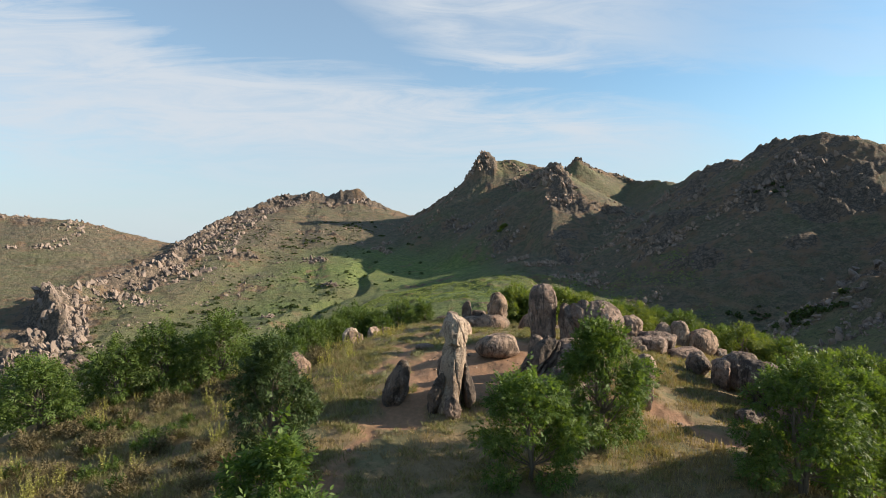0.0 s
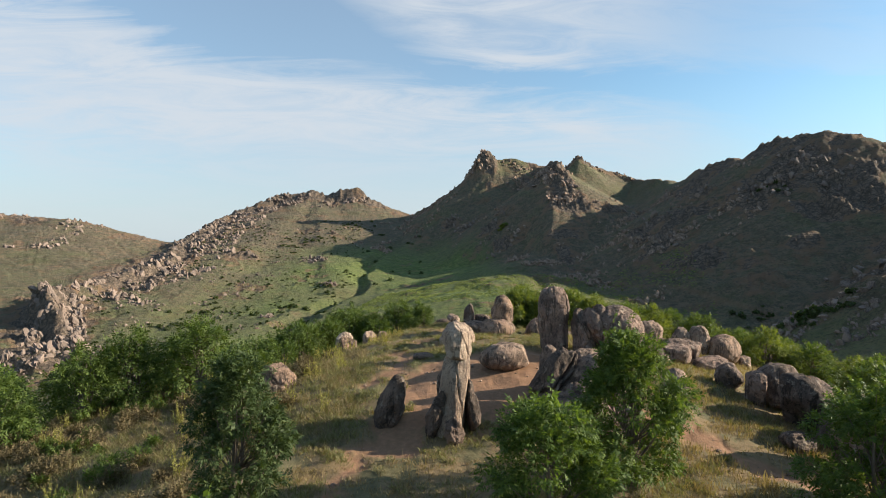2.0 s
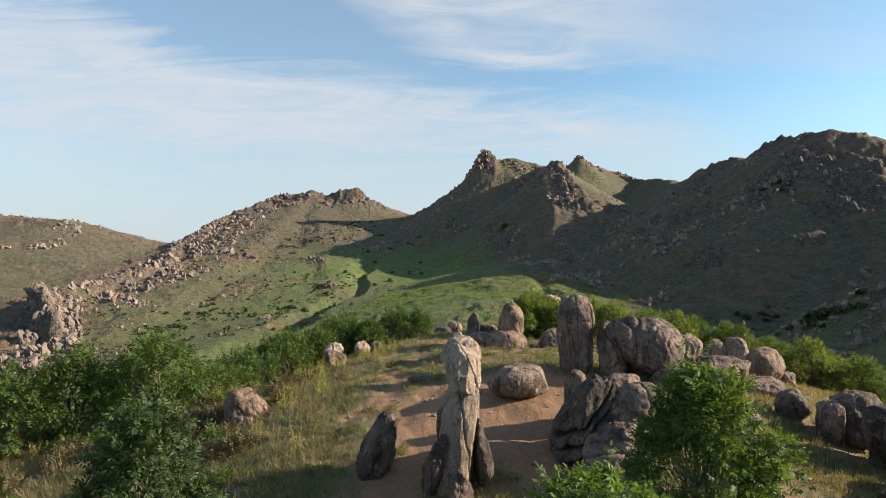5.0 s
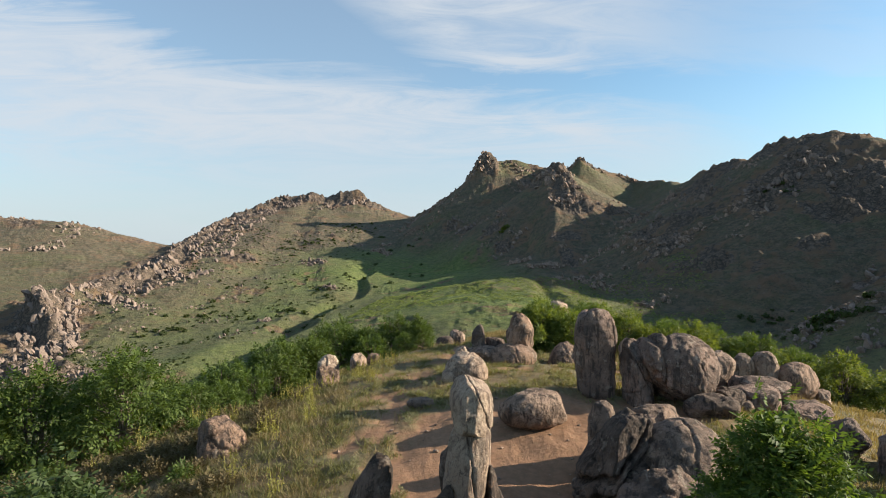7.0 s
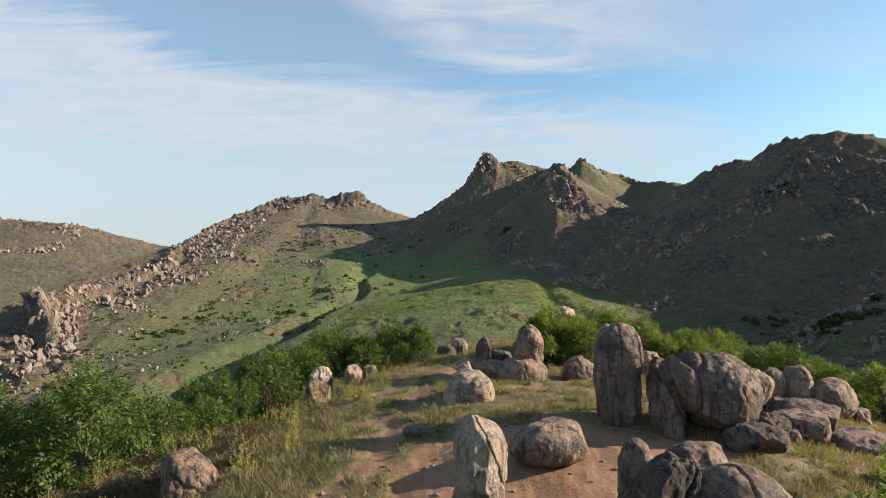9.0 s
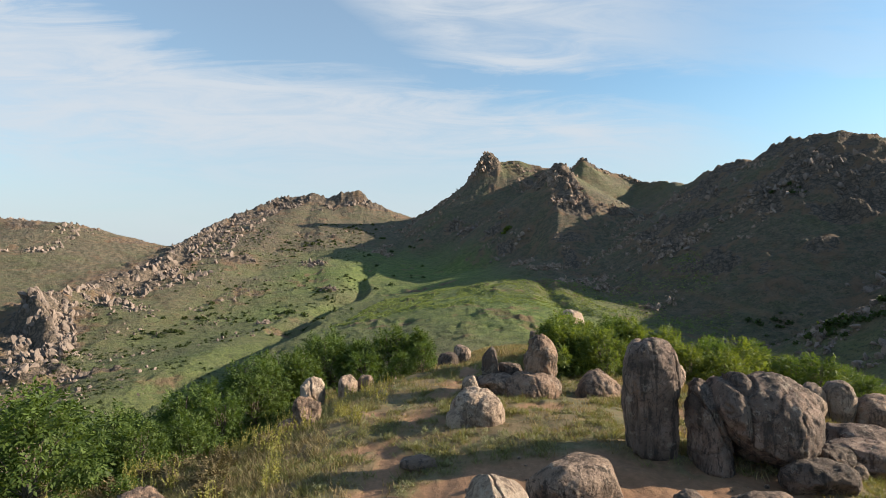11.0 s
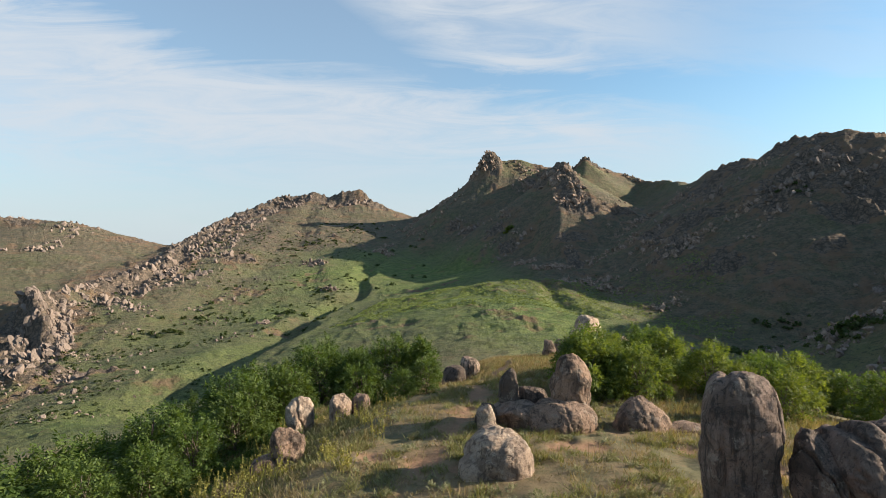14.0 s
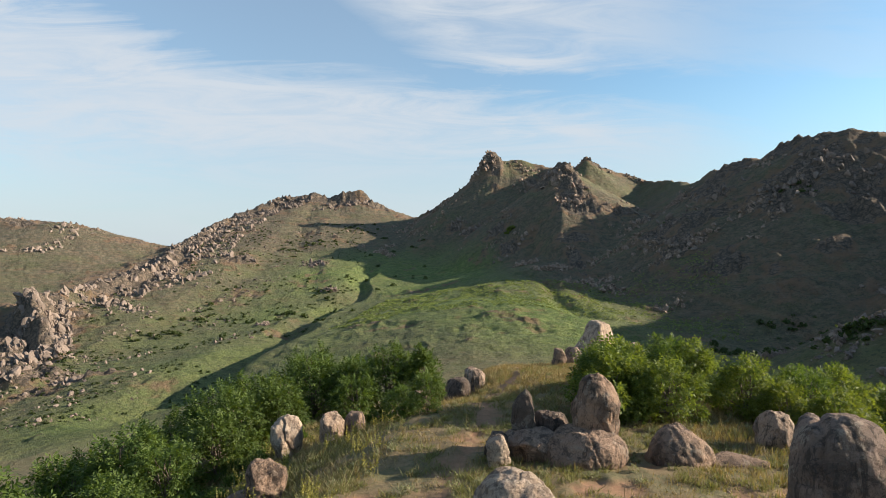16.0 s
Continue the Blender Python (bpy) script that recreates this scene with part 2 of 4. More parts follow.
def soil(x, y):
    """Where the ground is trodden bare."""
    p = np.stack([x, y, 0 * x], -1).reshape(-1, 3)
    n = fbm(p * 0.9, 4, 31).reshape(x.shape)
    fine = fbm(p * 3.5, 3, 35).reshape(x.shape)
    lane = along(x, y, PATH) - 0.27 - 0.32 * n
    lane2 = along(x, y, SIDE_PATH) - 0.25 - 0.45 * n
    court = (np.hypot((x - 2.2) / 4.4, (y - 21.5) / 3.3) - 1) * 2.6 - 0.7 * n
    front = (np.hypot((x + 1.6) / 1.2, (y - 19.0) / 1.1) - 1) * 1.2 - 0.8 * n
    worn = 0.7 - fbm(p * 0.75, 4, 37).reshape(x.shape) + 3 * smooth(4, 8, np.abs(x - 2)) + 3 * smooth(7, 11, np.abs(y - 26))
    d = np.minimum(np.minimum(lane, lane2), np.minimum(np.minimum(court, front), worn)) + 0.22 * fine
    return 1 - smooth(-0.25, 0.25, d)


# ---- materials ----
def material(name, rough=0.9):
    m = bpy.data.materials.new(name)
    m.use_nodes = True
    nt = m.node_tree
    b = nt.nodes["Principled BSDF"]
    b.inputs["Roughness"].default_value = rough
    b.inputs["Specular IOR Level"].default_value = 0.25
    return m, nt, b


class Web:
    """Short hand for node trees."""

    def __init__(self, nt):
        self.nt = nt
        c = nt.nodes.new("ShaderNodeTexCoord")
        self.place = c.outputs["Object"]
        g = nt.nodes.new("ShaderNodeNewGeometry")
        self.geo = g

    def link(self, a, b):
        self.nt.links.new(a, b)

    def noise(self, scale, detail=4, rough=0.55, distort=0.0, vec=None, stretch=None):
        n = self.nt.nodes.new("ShaderNodeTexNoise")
        n.inputs["Scale"].default_value, n.inputs["Detail"].default_value = scale, detail
        n.inputs["Roughness"].default_value, n.inputs["Distortion"].default_value = rough, distort
        v = vec or self.geo.outputs["Position"]
        if stretch:
            mp = self.nt.nodes.new("ShaderNodeMapping")
            mp.inputs["Scale"].default_value = stretch
            self.link(v, mp.inputs["Vector"])
            v = mp.outputs[0]
        self.link(v, n.inputs["Vector"])
        return n.outputs["Fac"]

    def voronoi(self, scale, feature="DISTANCE_TO_EDGE", vec=None):
        n = self.nt.nodes.new("ShaderNodeTexVoronoi")
        n.feature = feature
        n.inputs["Scale"].default_value = scale
        self.link(vec or self.geo.outputs["Position"], n.inputs["Vector"])
        return n.outputs["Distance"]

    def step(self, v, lo, hi, a=0.0, b=1.0):
        r = self.nt.nodes.new("ShaderNodeMapRange")
        r.interpolation_type = "SMOOTHSTEP"
        for k, x in (("From Min", lo), ("From Max", hi), ("To Min", a), ("To Max", b)):
            r.inputs[k].default_value = x
        self.link(v, r.inputs["Value"])
        return r.outputs[0]

    def math(self, op, a, b=0.0, clamp=False):
        n = self.nt.nodes.new("ShaderNodeMath")
        n.operation, n.use_clamp = op, clamp
        for i, v in enumerate((a, b)):
            if isinstance(v, (int, float)):
                n.inputs[i].default_value = v
            else:
                self.link(v, n.inputs[i])
        return n.outputs[0]

    def mix(self, fac, a, b, kind="MIX"):
        n = self.nt.nodes.new("ShaderNodeMixRGB")
        n.blend_type = kind
        for i, v in enumerate((fac, a, b)):
            if isinstance(v, (int, float)):
                n.inputs[i].default_value = v
            elif isinstance(v, tuple):
                n.inputs[i].default_value = (*v, 1)
            else:
                self.link(v, n.inputs[i])
        return n.outputs[0]

    def attr(self, name):
        n = self.nt.nodes.new("ShaderNodeAttribute")
        n.attribute_name = name
        return n.outputs["Fac"]

    def bump(self, h, strength, distance, bsdf, before=None):
        n = self.nt.nodes.new("ShaderNodeBump")
        n.inputs["Strength"].default_value, n.inputs["Distance"].default_value = strength, distance
        self.link(h, n.inputs["Height"])
        if before:
            self.link(before, n.inputs["Normal"])
        self.link(n.outputs[0], bsdf.inputs["Normal"])
        return n.outputs[0]


def ground_material():
    m, nt, b = material("ground_grass_and_soil", 0.95)
    w = Web(nt)
    bare, rocky, lush, far = w.attr("soil"), w.attr("rock"), w.attr("lush"), w.attr("far")
    big, mid, fine = w.noise(0.035, 5), w.noise(0.5, 5, 0.6), w.noise(7, 5, 0.65)
    broad = w.noise(0.25, 6, 0.65)
    straw = w.mix(mid, (0.25, 0.178, 0.1), (0.16, 0.118, 0.062))
    green = w.mix(mid, (0.1, 0.1, 0.048), (0.18, 0.15, 0.08))
    # dry tones hold extra blue that stands in for haze in the air
    dry_hill = w.mix(w.step(broad, 0.35, 0.65), (0.205, 0.15, 0.1), (0.112, 0.106, 0.068))
    lush_hill = w.mix(w.step(broad, 0.35, 0.65), (0.11, 0.175, 0.04), (0.21, 0.255, 0.075))
    near_c = w.mix(w.step(w.noise(0.8, 7, 0.72), 0.46, 0.58), straw, green)
    near_c = w.mix(w.step(w.noise(4.5, 6, 0.75), 0.5, 0.62, 0.0, 0.6), near_c, (0.065, 0.06, 0.025))
    hill_c = w.mix(w.math("ADD", lush, w.math("MULTIPLY", w.math("SUBTRACT", big, 0.5), 1.1), True), dry_hill, lush_hill)
    # herbs and low bushes, bleached grass, rusty earth round the outcrops
    dry = w.math("SUBTRACT", 1.0, lush, True)
    # dry shrub tone is likewise bluer, with the haze put into its colour
    shrubby = w.mix(lush, (0.052, 0.054, 0.041), (0.04, 0.066, 0.026))
    hill_c = w.mix(w.step(w.noise(0.33, 7, 0.78), 0.5, 0.58, 0.0, 0.55), hill_c, shrubby)
    hill_c = w.mix(w.step(w.noise(1.1, 6, 0.75), 0.52, 0.6, 0.0, 0.75), hill_c, shrubby)
    hill_c = w.mix(w.step(w.noise(0.16, 6, 0.7, 0.6), 0.54, 0.62, 0.0, 0.6), hill_c, w.mix(lush, (0.095, 0.098, 0.05), (0.115, 0.165, 0.05)))
    hill_c = w.mix(w.math("MULTIPLY", w.step(w.noise(0.7, 7, 0.8), 0.55, 0.64), w.math("SUBTRACT", 0.6, w.math("MULTIPLY", lush, 0.35))), hill_c, (0.27, 0.23, 0.155))
    red = w.step(w.noise(0.05, 5, 0.7), 0.54, 0.68)
    hill_c = w.mix(w.math("MULTIPLY", w.math("MULTIPLY", red, dry), 0.55), hill_c, (0.21, 0.115, 0.068))
    rust = w.step(w.math("ADD", rocky, w.math("MULTIPLY", w.math("SUBTRACT", w.noise(0.11, 6, 0.72), 0.5), 1.3)), 0.22, 0.5)
    hill_c = w.mix(w.math("MULTIPLY", rust, 0.8), hill_c, w.mix(w.noise(0.5, 5, 0.7), (0.3, 0.17, 0.1), (0.15, 0.108, 0.075)))
    col = w.mix(far, near_c, hill_c)
    earth = w.mix(w.noise(1.3, 6, 0.65), (0.3, 0.168, 0.098), (0.205, 0.112, 0.067))
    earth = w.mix(w.math("MULTIPLY", fine, 0.35), earth, (0.37, 0.225, 0.138))
    col = w.mix(w.math("MULTIPLY", bare, w.step(fine, 0.25, 0.5, 0.75, 1.0)), col, earth)
    stone = w.mix(w.step(w.noise(0.4, 8, 0.8), 0.42, 0.58), (0.25, 0.185, 0.14), (0.115, 0.092, 0.074))
    stone = w.mix(w.step(w.noise(1.3, 6, 0.75), 0.5, 0.6, 0.0, 0.7), stone, (0.05, 0.045, 0.038))
    stone = w.mix(w.step(w.voronoi(0.3), 0.0, 0.12, 0.7, 0.0), stone, (0.05, 0.045, 0.038))
    edge = w.step(w.math("ADD", rocky, w.math("MULTIPLY", w.math("SUBTRACT", w.noise(0.16, 7, 0.75), 0.5), 1.5)), 0.45, 0.62)
    col = w.mix(edge, col, stone)
    col = w.mix(w.step(fine, 0.35, 0.75, 0.25, 0.0), col, (0.05, 0.042, 0.02))
    w.link(col, b.inputs["Base Color"])
    n1 = w.bump(w.noise(0.35, 8, 0.72), 0.9, 2.2, b)
    w.link(w.math("MULTIPLY", far, 0.95), n1.node.inputs["Strength"])
    n2 = w.bump(w.noise(1.2, 7, 0.75), 0.6, 0.7, b, n1)
    w.link(w.math("MULTIPLY", far, 0.9), n2.node.inputs["Strength"])
    w.bump(w.noise(9, 6, 0.7), 0.6, 0.06, b, n2)
    return m


def granite(name, base, other, dark, lichen=0.35, loose=False):
    m, nt, b = material(name, 0.88)
    w = Web(nt)
    rnd = nt.nodes.new("ShaderNodeObjectInfo").outputs["Random"]
    patches, mid, fine = w.noise(0.9, 6, 0.6), w.noise(3.2, 8, 0.7), w.noise(42, 4, 0.7)
    grit = w.noise(15, 6, 0.75)
    col = w.mix(w.step(patches, 0.4, 0.6), base, other)
    # rain streaks, dark lichen, pale lichen, rust
    streaks = w.noise(3.0, 8, 0.72, 0.5, None, (1.7, 1.7, 0.22))
    col = w.mix(w.step(streaks, 0.5, 0.6, 0.0, 0.8), col, dark)
    col = w.mix(w.step(w.noise(1.1, 9, 0.76, 0.8), 0.5, 0.6, 0.0, 0.6), col, dark)
    col = w.mix(w.step(w.noise(5.0, 8, 0.75, 0.6), 0.56, 0.6, 0.0, 0.6), col, dark)
    col = w.mix(w.step(mid, 0.57, 0.62, 0.0, lichen), col, (0.52, 0.44, 0.35))
    col = w.mix(w.step(w.noise(4.5, 7, 0.72, 0.9), 0.6, 0.68, 0.0, 0.5), col, (0.33, 0.18, 0.09))
    col = w.mix(w.step(grit, 0.56, 0.63, 0.0, 0.45), col, dark)
    col = w.mix(w.step(fine, 0.32, 0.5, 0.4, 0.0), col, (0.05, 0.042, 0.038))
    vein = w.math("ABSOLUTE", w.math("SUBTRACT", w.noise(0.9, 5, 0.6, 0.4), 0.5))
    col = w.mix(w.step(vein, 0.0, 0.006, 0.7, 0.0), col, (0.035, 0.03, 0.027))
    if loose:
        isl = w.geo.outputs["Random Per Island"]
        col = w.mix(w.math("MULTIPLY", isl, 0.65), col, w.mix(isl, (0.085, 0.067, 0.055), (0.30, 0.23, 0.188)))
    col = w.mix(w.math("MULTIPLY", rnd, 0.15), col, (0.22, 0.175, 0.145))
    w.link(col, b.inputs["Base Color"])
    n0 = w.bump(w.step(vein, 0.0, 0.012), 0.5, 0.03, b)
    n1 = w.bump(mid, 0.85, 0.13, b, n0)
    n2 = w.bump(grit, 1.0, 0.06, b, n1)
    w.bump(fine, 0.5, 0.015, b, n2)
    return m


def plant(name, dark, light, gloss=0.55, glow=0.35):
    m, nt, b = material(name, gloss)
    w = Web(nt)
    rnd = nt.nodes.new("ShaderNodeObjectInfo").outputs["Random"]
    isl = w.geo.outputs["Random Per Island"]
    col = w.mix(isl, dark, light)
    col = w.mix(w.math("MULTIPLY", rnd, 0.35), col, (dark[0] * 1.6, dark[1] * 1.15, dark[2]))
    w.link(col, b.inputs["Base Color"])
    t = nt.nodes.new("ShaderNodeBsdfTranslucent")
    w.link(w.mix(1.0, col, (1.5, 1.45, 0.55), "MULTIPLY"), t.inputs["Color"])
    s = nt.nodes.new("ShaderNodeMixShader")
    s.inputs[0].default_value = glow
    o = nt.nodes["Material Output"]
    w.link(b.outputs[0], s.inputs[1])
    w.link(t.outputs[0], s.inputs[2])
    w.link(s.outputs[0], o.inputs["Surface"])
    return m


def bark_material():
    m, nt, b = material("bark", 0.9)
    w = Web(nt)
    col = w.mix(w.noise(14, 5, 0.7, 0.0, None, (1, 1, 0.3)), (0.06, 0.045, 0.032), (0.17, 0.14, 0.11))
    w.link(col, b.inputs["Base Color"])
    w.bump(w.noise(30, 4), 0.5, 0.02, b)
    return m


GROUND = ground_material()
PALE = granite("granite_pale", (0.5, 0.385, 0.29), (0.4, 0.29, 0.21), (0.15, 0.105, 0.08), 0.5)
GREY = granite("granite_grey", (0.42, 0.3, 0.222), (0.275, 0.192, 0.143), (0.045, 0.035, 0.029))
STAINED = granite("granite_stained", (0.31, 0.213, 0.165), (0.18, 0.127, 0.1), (0.03, 0.024, 0.021), 0.4)
DARK = granite("granite_dark", (0.2, 0.142, 0.11), (0.1, 0.073, 0.058), (0.016, 0.013, 0.011), 0.3)
RUDDY = granite("granite_ruddy", (0.35, 0.23, 0.16), (0.265, 0.178, 0.128), (0.05, 0.036, 0.028), 0.3)
HILL_STONE = granite("hill_stone", (0.25, 0.19, 0.155), (0.17, 0.132, 0.11), (0.065, 0.055, 0.048), 0.2, True)
LEAF = plant("ash_leaf", (0.04, 0.077, 0.018), (0.115, 0.172, 0.04), 0.6, 0.4)
LEAF_DARK = plant("dark_ash_leaf", (0.026, 0.05, 0.017), (0.07, 0.105, 0.034), 0.6, 0.28)
LEAF_FAR = plant("shrub_leaf", (0.037, 0.069, 0.016), (0.11, 0.158, 0.035), 0.6, 0.4)
# brighter copy of the shrub leaf, with sunlight put into its colours
LEAF_SUNNY = plant("sunlit_shrub_leaf", (0.065, 0.098, 0.02), (0.16, 0.2, 0.044), 0.6, 0.42)
HILL_HERB = plant("hill_herb_leaf", (0.1, 0.15, 0.045), (0.25, 0.29, 0.11), 0.75, 0.25)
BUSH = plant("hill_bush_leaf", (0.03, 0.048, 0.016), (0.065, 0.09, 0.03))
STRAW = plant("dry_grass", (0.15, 0.122, 0.066), (0.31, 0.26, 0.15), 0.8, 0.25)
HERB = plant("green_grass", (0.1, 0.112, 0.05), (0.235, 0.235, 0.115), 0.8, 0.3)
WEED = plant("yellow_weed", (0.15, 0.15, 0.045), (0.32, 0.3, 0.1), 0.75, 0.35)
SAGE = plant("sage_leaf", (0.12, 0.13, 0.066), (0.26, 0.26, 0.15), 0.8, 0.2)
SCRUB = plant("brown_scrub_leaf", (0.075, 0.065, 0.034), (0.15, 0.125, 0.068), 0.8, 0.2)
BARK = bark_material()


# ---- mesh helpers ----
def mesh_of(name, verts, faces, mat, shade=True, attrs=None):
    me = bpy.data.meshes.new(name)
    verts = np.asarray(verts, np.float32).reshape(-1, 3)
    faces = np.asarray(faces, np.int32)
    n, k = faces.shape
    me.vertices.add(len(verts))
    me.vertices.foreach_set("co", verts.ravel())
    me.loops.add(n * k)
    me.loops.foreach_set("vertex_index", faces.ravel())
    me.polygons.add(n)
    me.polygons.foreach_set("loop_start", np.arange(n, dtype=np.int32) * k)
    me.polygons.foreach_set("use_smooth", np.full(n, shade))
    for key, vals in (attrs or {}).items():
        a = me.attributes.new(key, "FLOAT", "POINT")
        a.data.foreach_set("value", np.asarray(vals, np.float32).ravel())
    me.update(calc_edges=True)
    me.materials.append(mat)
    return me


def part(name, me, parent, label=""):
    ob = new(name, me)
    ob.parent = parent
    if label:
        tagged(ob, label)
    return ob


# ---- ground ----
# a fan of grid lines round a point behind the start: close together over the knoll and towards the hills
HUB = (0.0, -12.0)


def fan():
    fine = np.radians(np.arange(-42, 42.05, 0.1))
    rest = np.radians(np.arange(44, 317, 2.6))
    turns = np.concatenate([fine, rest, [fine[0] + 2 * math.pi]])
    rings = list(np.arange(0.05, 19.9, 0.45))
    r, s = 20.0, 0.17
    while r < 3200:
        rings.append(r)
        if r > 60:
            s = min(s * 1.03, 0.0068 * r) if r < 850 else s * 1.12
        r += s
    return turns, np.array(rings)


def build_ground():
    turns, rings = fan()
    ga, gr = np.meshgrid(turns, rings)
    gx, gy = HUB[0] + gr * np.sin(ga), HUB[1] + gr * np.cos(ga)
    z, away = land(gx, gy)
    flat = np.stack([gx, gy, z], -1).reshape(-1, 3)
    plan = flat * (1, 1, 0)
    bare = soil(gx, gy).ravel()
    x, y, zz = flat.T
    # rocky crests
    near_ridge = np.zeros(len(x))
    for ridge, reach, amount in ((PEAKS[:5], 30, .75), (PEAKS[4:10], 34, 1.3), (PEAKS[9:], 14, .62), (CRAG[1:8], 24, 1.25), (LEFT_HILL[2:], 58, .95), (OUTCROP, 34, 1.3), (RIGHT_HILL[4:10], 60, .95), (FAR_LEFT[:4], 75, .72), (RIGHT_SPUR, 26, .5), (FOOT, 12, 1.2)):
        near_ridge = np.maximum(near_ridge, amount * (1 - smooth(0, reach, along(x, y, [r[:2] for r in ridge]))))
    a = away.ravel()
    rocky = near_ridge * 0.85 + 0.36 * fbm(plan / 26, 4, 21) + 0.22 * fbm(plan / 7, 3, 23) - 0.08
    # grass on the sunny side of the crag and behind the pointed peak
    sunny = np.maximum(smooth(103, 110, x) * (1 - smooth(185, 200, x)) * smooth(452, 478, y) * (1 - smooth(588, 600, y)), smooth(54, 60, x) * (1 - smooth(84, 92, x)) * smooth(590, 605, y))
    rocky = rocky - 0.75 * sunny
    # bands of rock on the shaded flanks
    flank = smooth(20, 70, x) * smooth(-25, 5, zz)
    for bx, by, br in ROCK_BANDS:
        rocky = np.maximum(rocky, 1.15 * np.exp(-((x - bx) ** 2 + (y - by) ** 2) / (br * br)) + 0.25 * fbm(plan / 7, 3, 29) - 0.1)
    rocky = np.clip(np.maximum(rocky, flank * (0.95 * fbm(plan / 20, 5, 25) + 0.1 - sunny)), 0, 1) * a
    lush = np.clip(0.68 + 0.45 * fbm(plan / 80, 3, 27) - smooth(-16, 16, zz) * 0.95, 0, 1)
    lush = np.maximum(lush * (1 - smooth(-75, -170, x) * 0.65) * (1 - 1.0 * smooth(45, 110, x)), 0)
    lush = np.maximum(lush, 0.2 * sunny)
    for line in TRACKS:
        bare = np.maximum(bare, 0.35 * (1 - smooth(0.4, 1.8, along(x, y + 2 * fbm(plan / 25, 2, 33), line))))
    d = np.hypot(x, y)
    relief = a * (1 - 0.5 * lush) * (0.7 * fbm(plan / 22, 4, 41) + 0.32 * fbm(plan / 5, 4, 43))
    steps = np.abs(fbm(plan * (1, .8, 0) / 4.2, 4, 53))
    crags = a * rocky * (2.2 * ridged(plan / 15, 4, 47) + 2.2 * np.abs(fbm(plan / 6, 3, 51)) + 1.5 * steps - 2.6)
    gullies = -0.4 * a * np.clip(ridged(plan * (1, 0.35, 0) / 40, 2, 61), 0, 2) * (1 - rocky)
    close = 0.10 * fbm(plan * 0.35, 3, 3) + 0.035 * fbm(plan * 1.7, 3, 4) - 0.06 * bare
    fine = 0.012 * fbm(plan * 6, 2, 71) * (1 - smooth(40, 70, d)) * smooth(8, 13, y)
    wander = x + 6 * fbm(plan / 30, 2, 63)
    gullies = gullies - carve(wander, y, GULLY, (1.2, 8.0), 3.5, 1.6) - carve(wander, y, SIDE_GULLY, (1.5, 3.5), 3.0, 3.0)
    zz = zz + relief + crags + gullies + close + fine
    flat[:, 2] = zz
    nx, ny = len(turns), len(rings)
    i = np.arange(nx * ny).reshape(ny, nx)
    faces = np.stack([i[:-1, :-1], i[:-1, 1:], i[1:, 1:], i[1:, :-1]], -1).reshape(-1, 4)[:, ::-1]
    me = mesh_of("ground", flat, faces, GROUND, True, {"soil": bare, "rock": rocky, "lush": lush, "far": a})
    ob = new("ground", me)
    tagged(ob, "grassy knoll with trodden reddish soil and rocky green hills", "ground", kind="structure")
    return turns, rings, zz.reshape(ny, nx)


TURNS, RINGS, GZ = build_ground()


def height_at(x, y):
    """Height of the ground sheet."""
    x, y = np.atleast_1d(np.asarray(x, float)), np.atleast_1d(np.asarray(y, float))
    r, a = np.hypot(x - HUB[0], y - HUB[1]), np.arctan2(x - HUB[0], y - HUB[1])
    a = np.where(a < TURNS[0], a + 2 * math.pi, a)
    i = np.clip(np.searchsorted(TURNS, a) - 1, 0, len(TURNS) - 2)
    j = np.clip(np.searchsorted(RINGS, r) - 1, 0, len(RINGS) - 2)
    u, v = (a - TURNS[i]) / (TURNS[i + 1] - TURNS[i]), (r - RINGS[j]) / (RINGS[j + 1] - RINGS[j])
    return GZ[j, i] * (1 - u) * (1 - v) + GZ[j, i + 1] * u * (1 - v) + GZ[j + 1, i] * (1 - u) * v + GZ[j + 1, i + 1] * u * v


# ---- boulders ----
BALLS = {}


def ball(level):
    if level not in BALLS:
        bm = bmesh.new()
        bmesh.ops.create_icosphere(bm, subdivisions=level, radius=1)
        bm.verts.ensure_lookup_table()
        v = np.array([p.co[:] for p in bm.verts])
        f = np.array([[p.index for p in t.verts] for t in bm.faces])
        bm.free()
        BALLS[level] = v, f
    return BALLS[level]


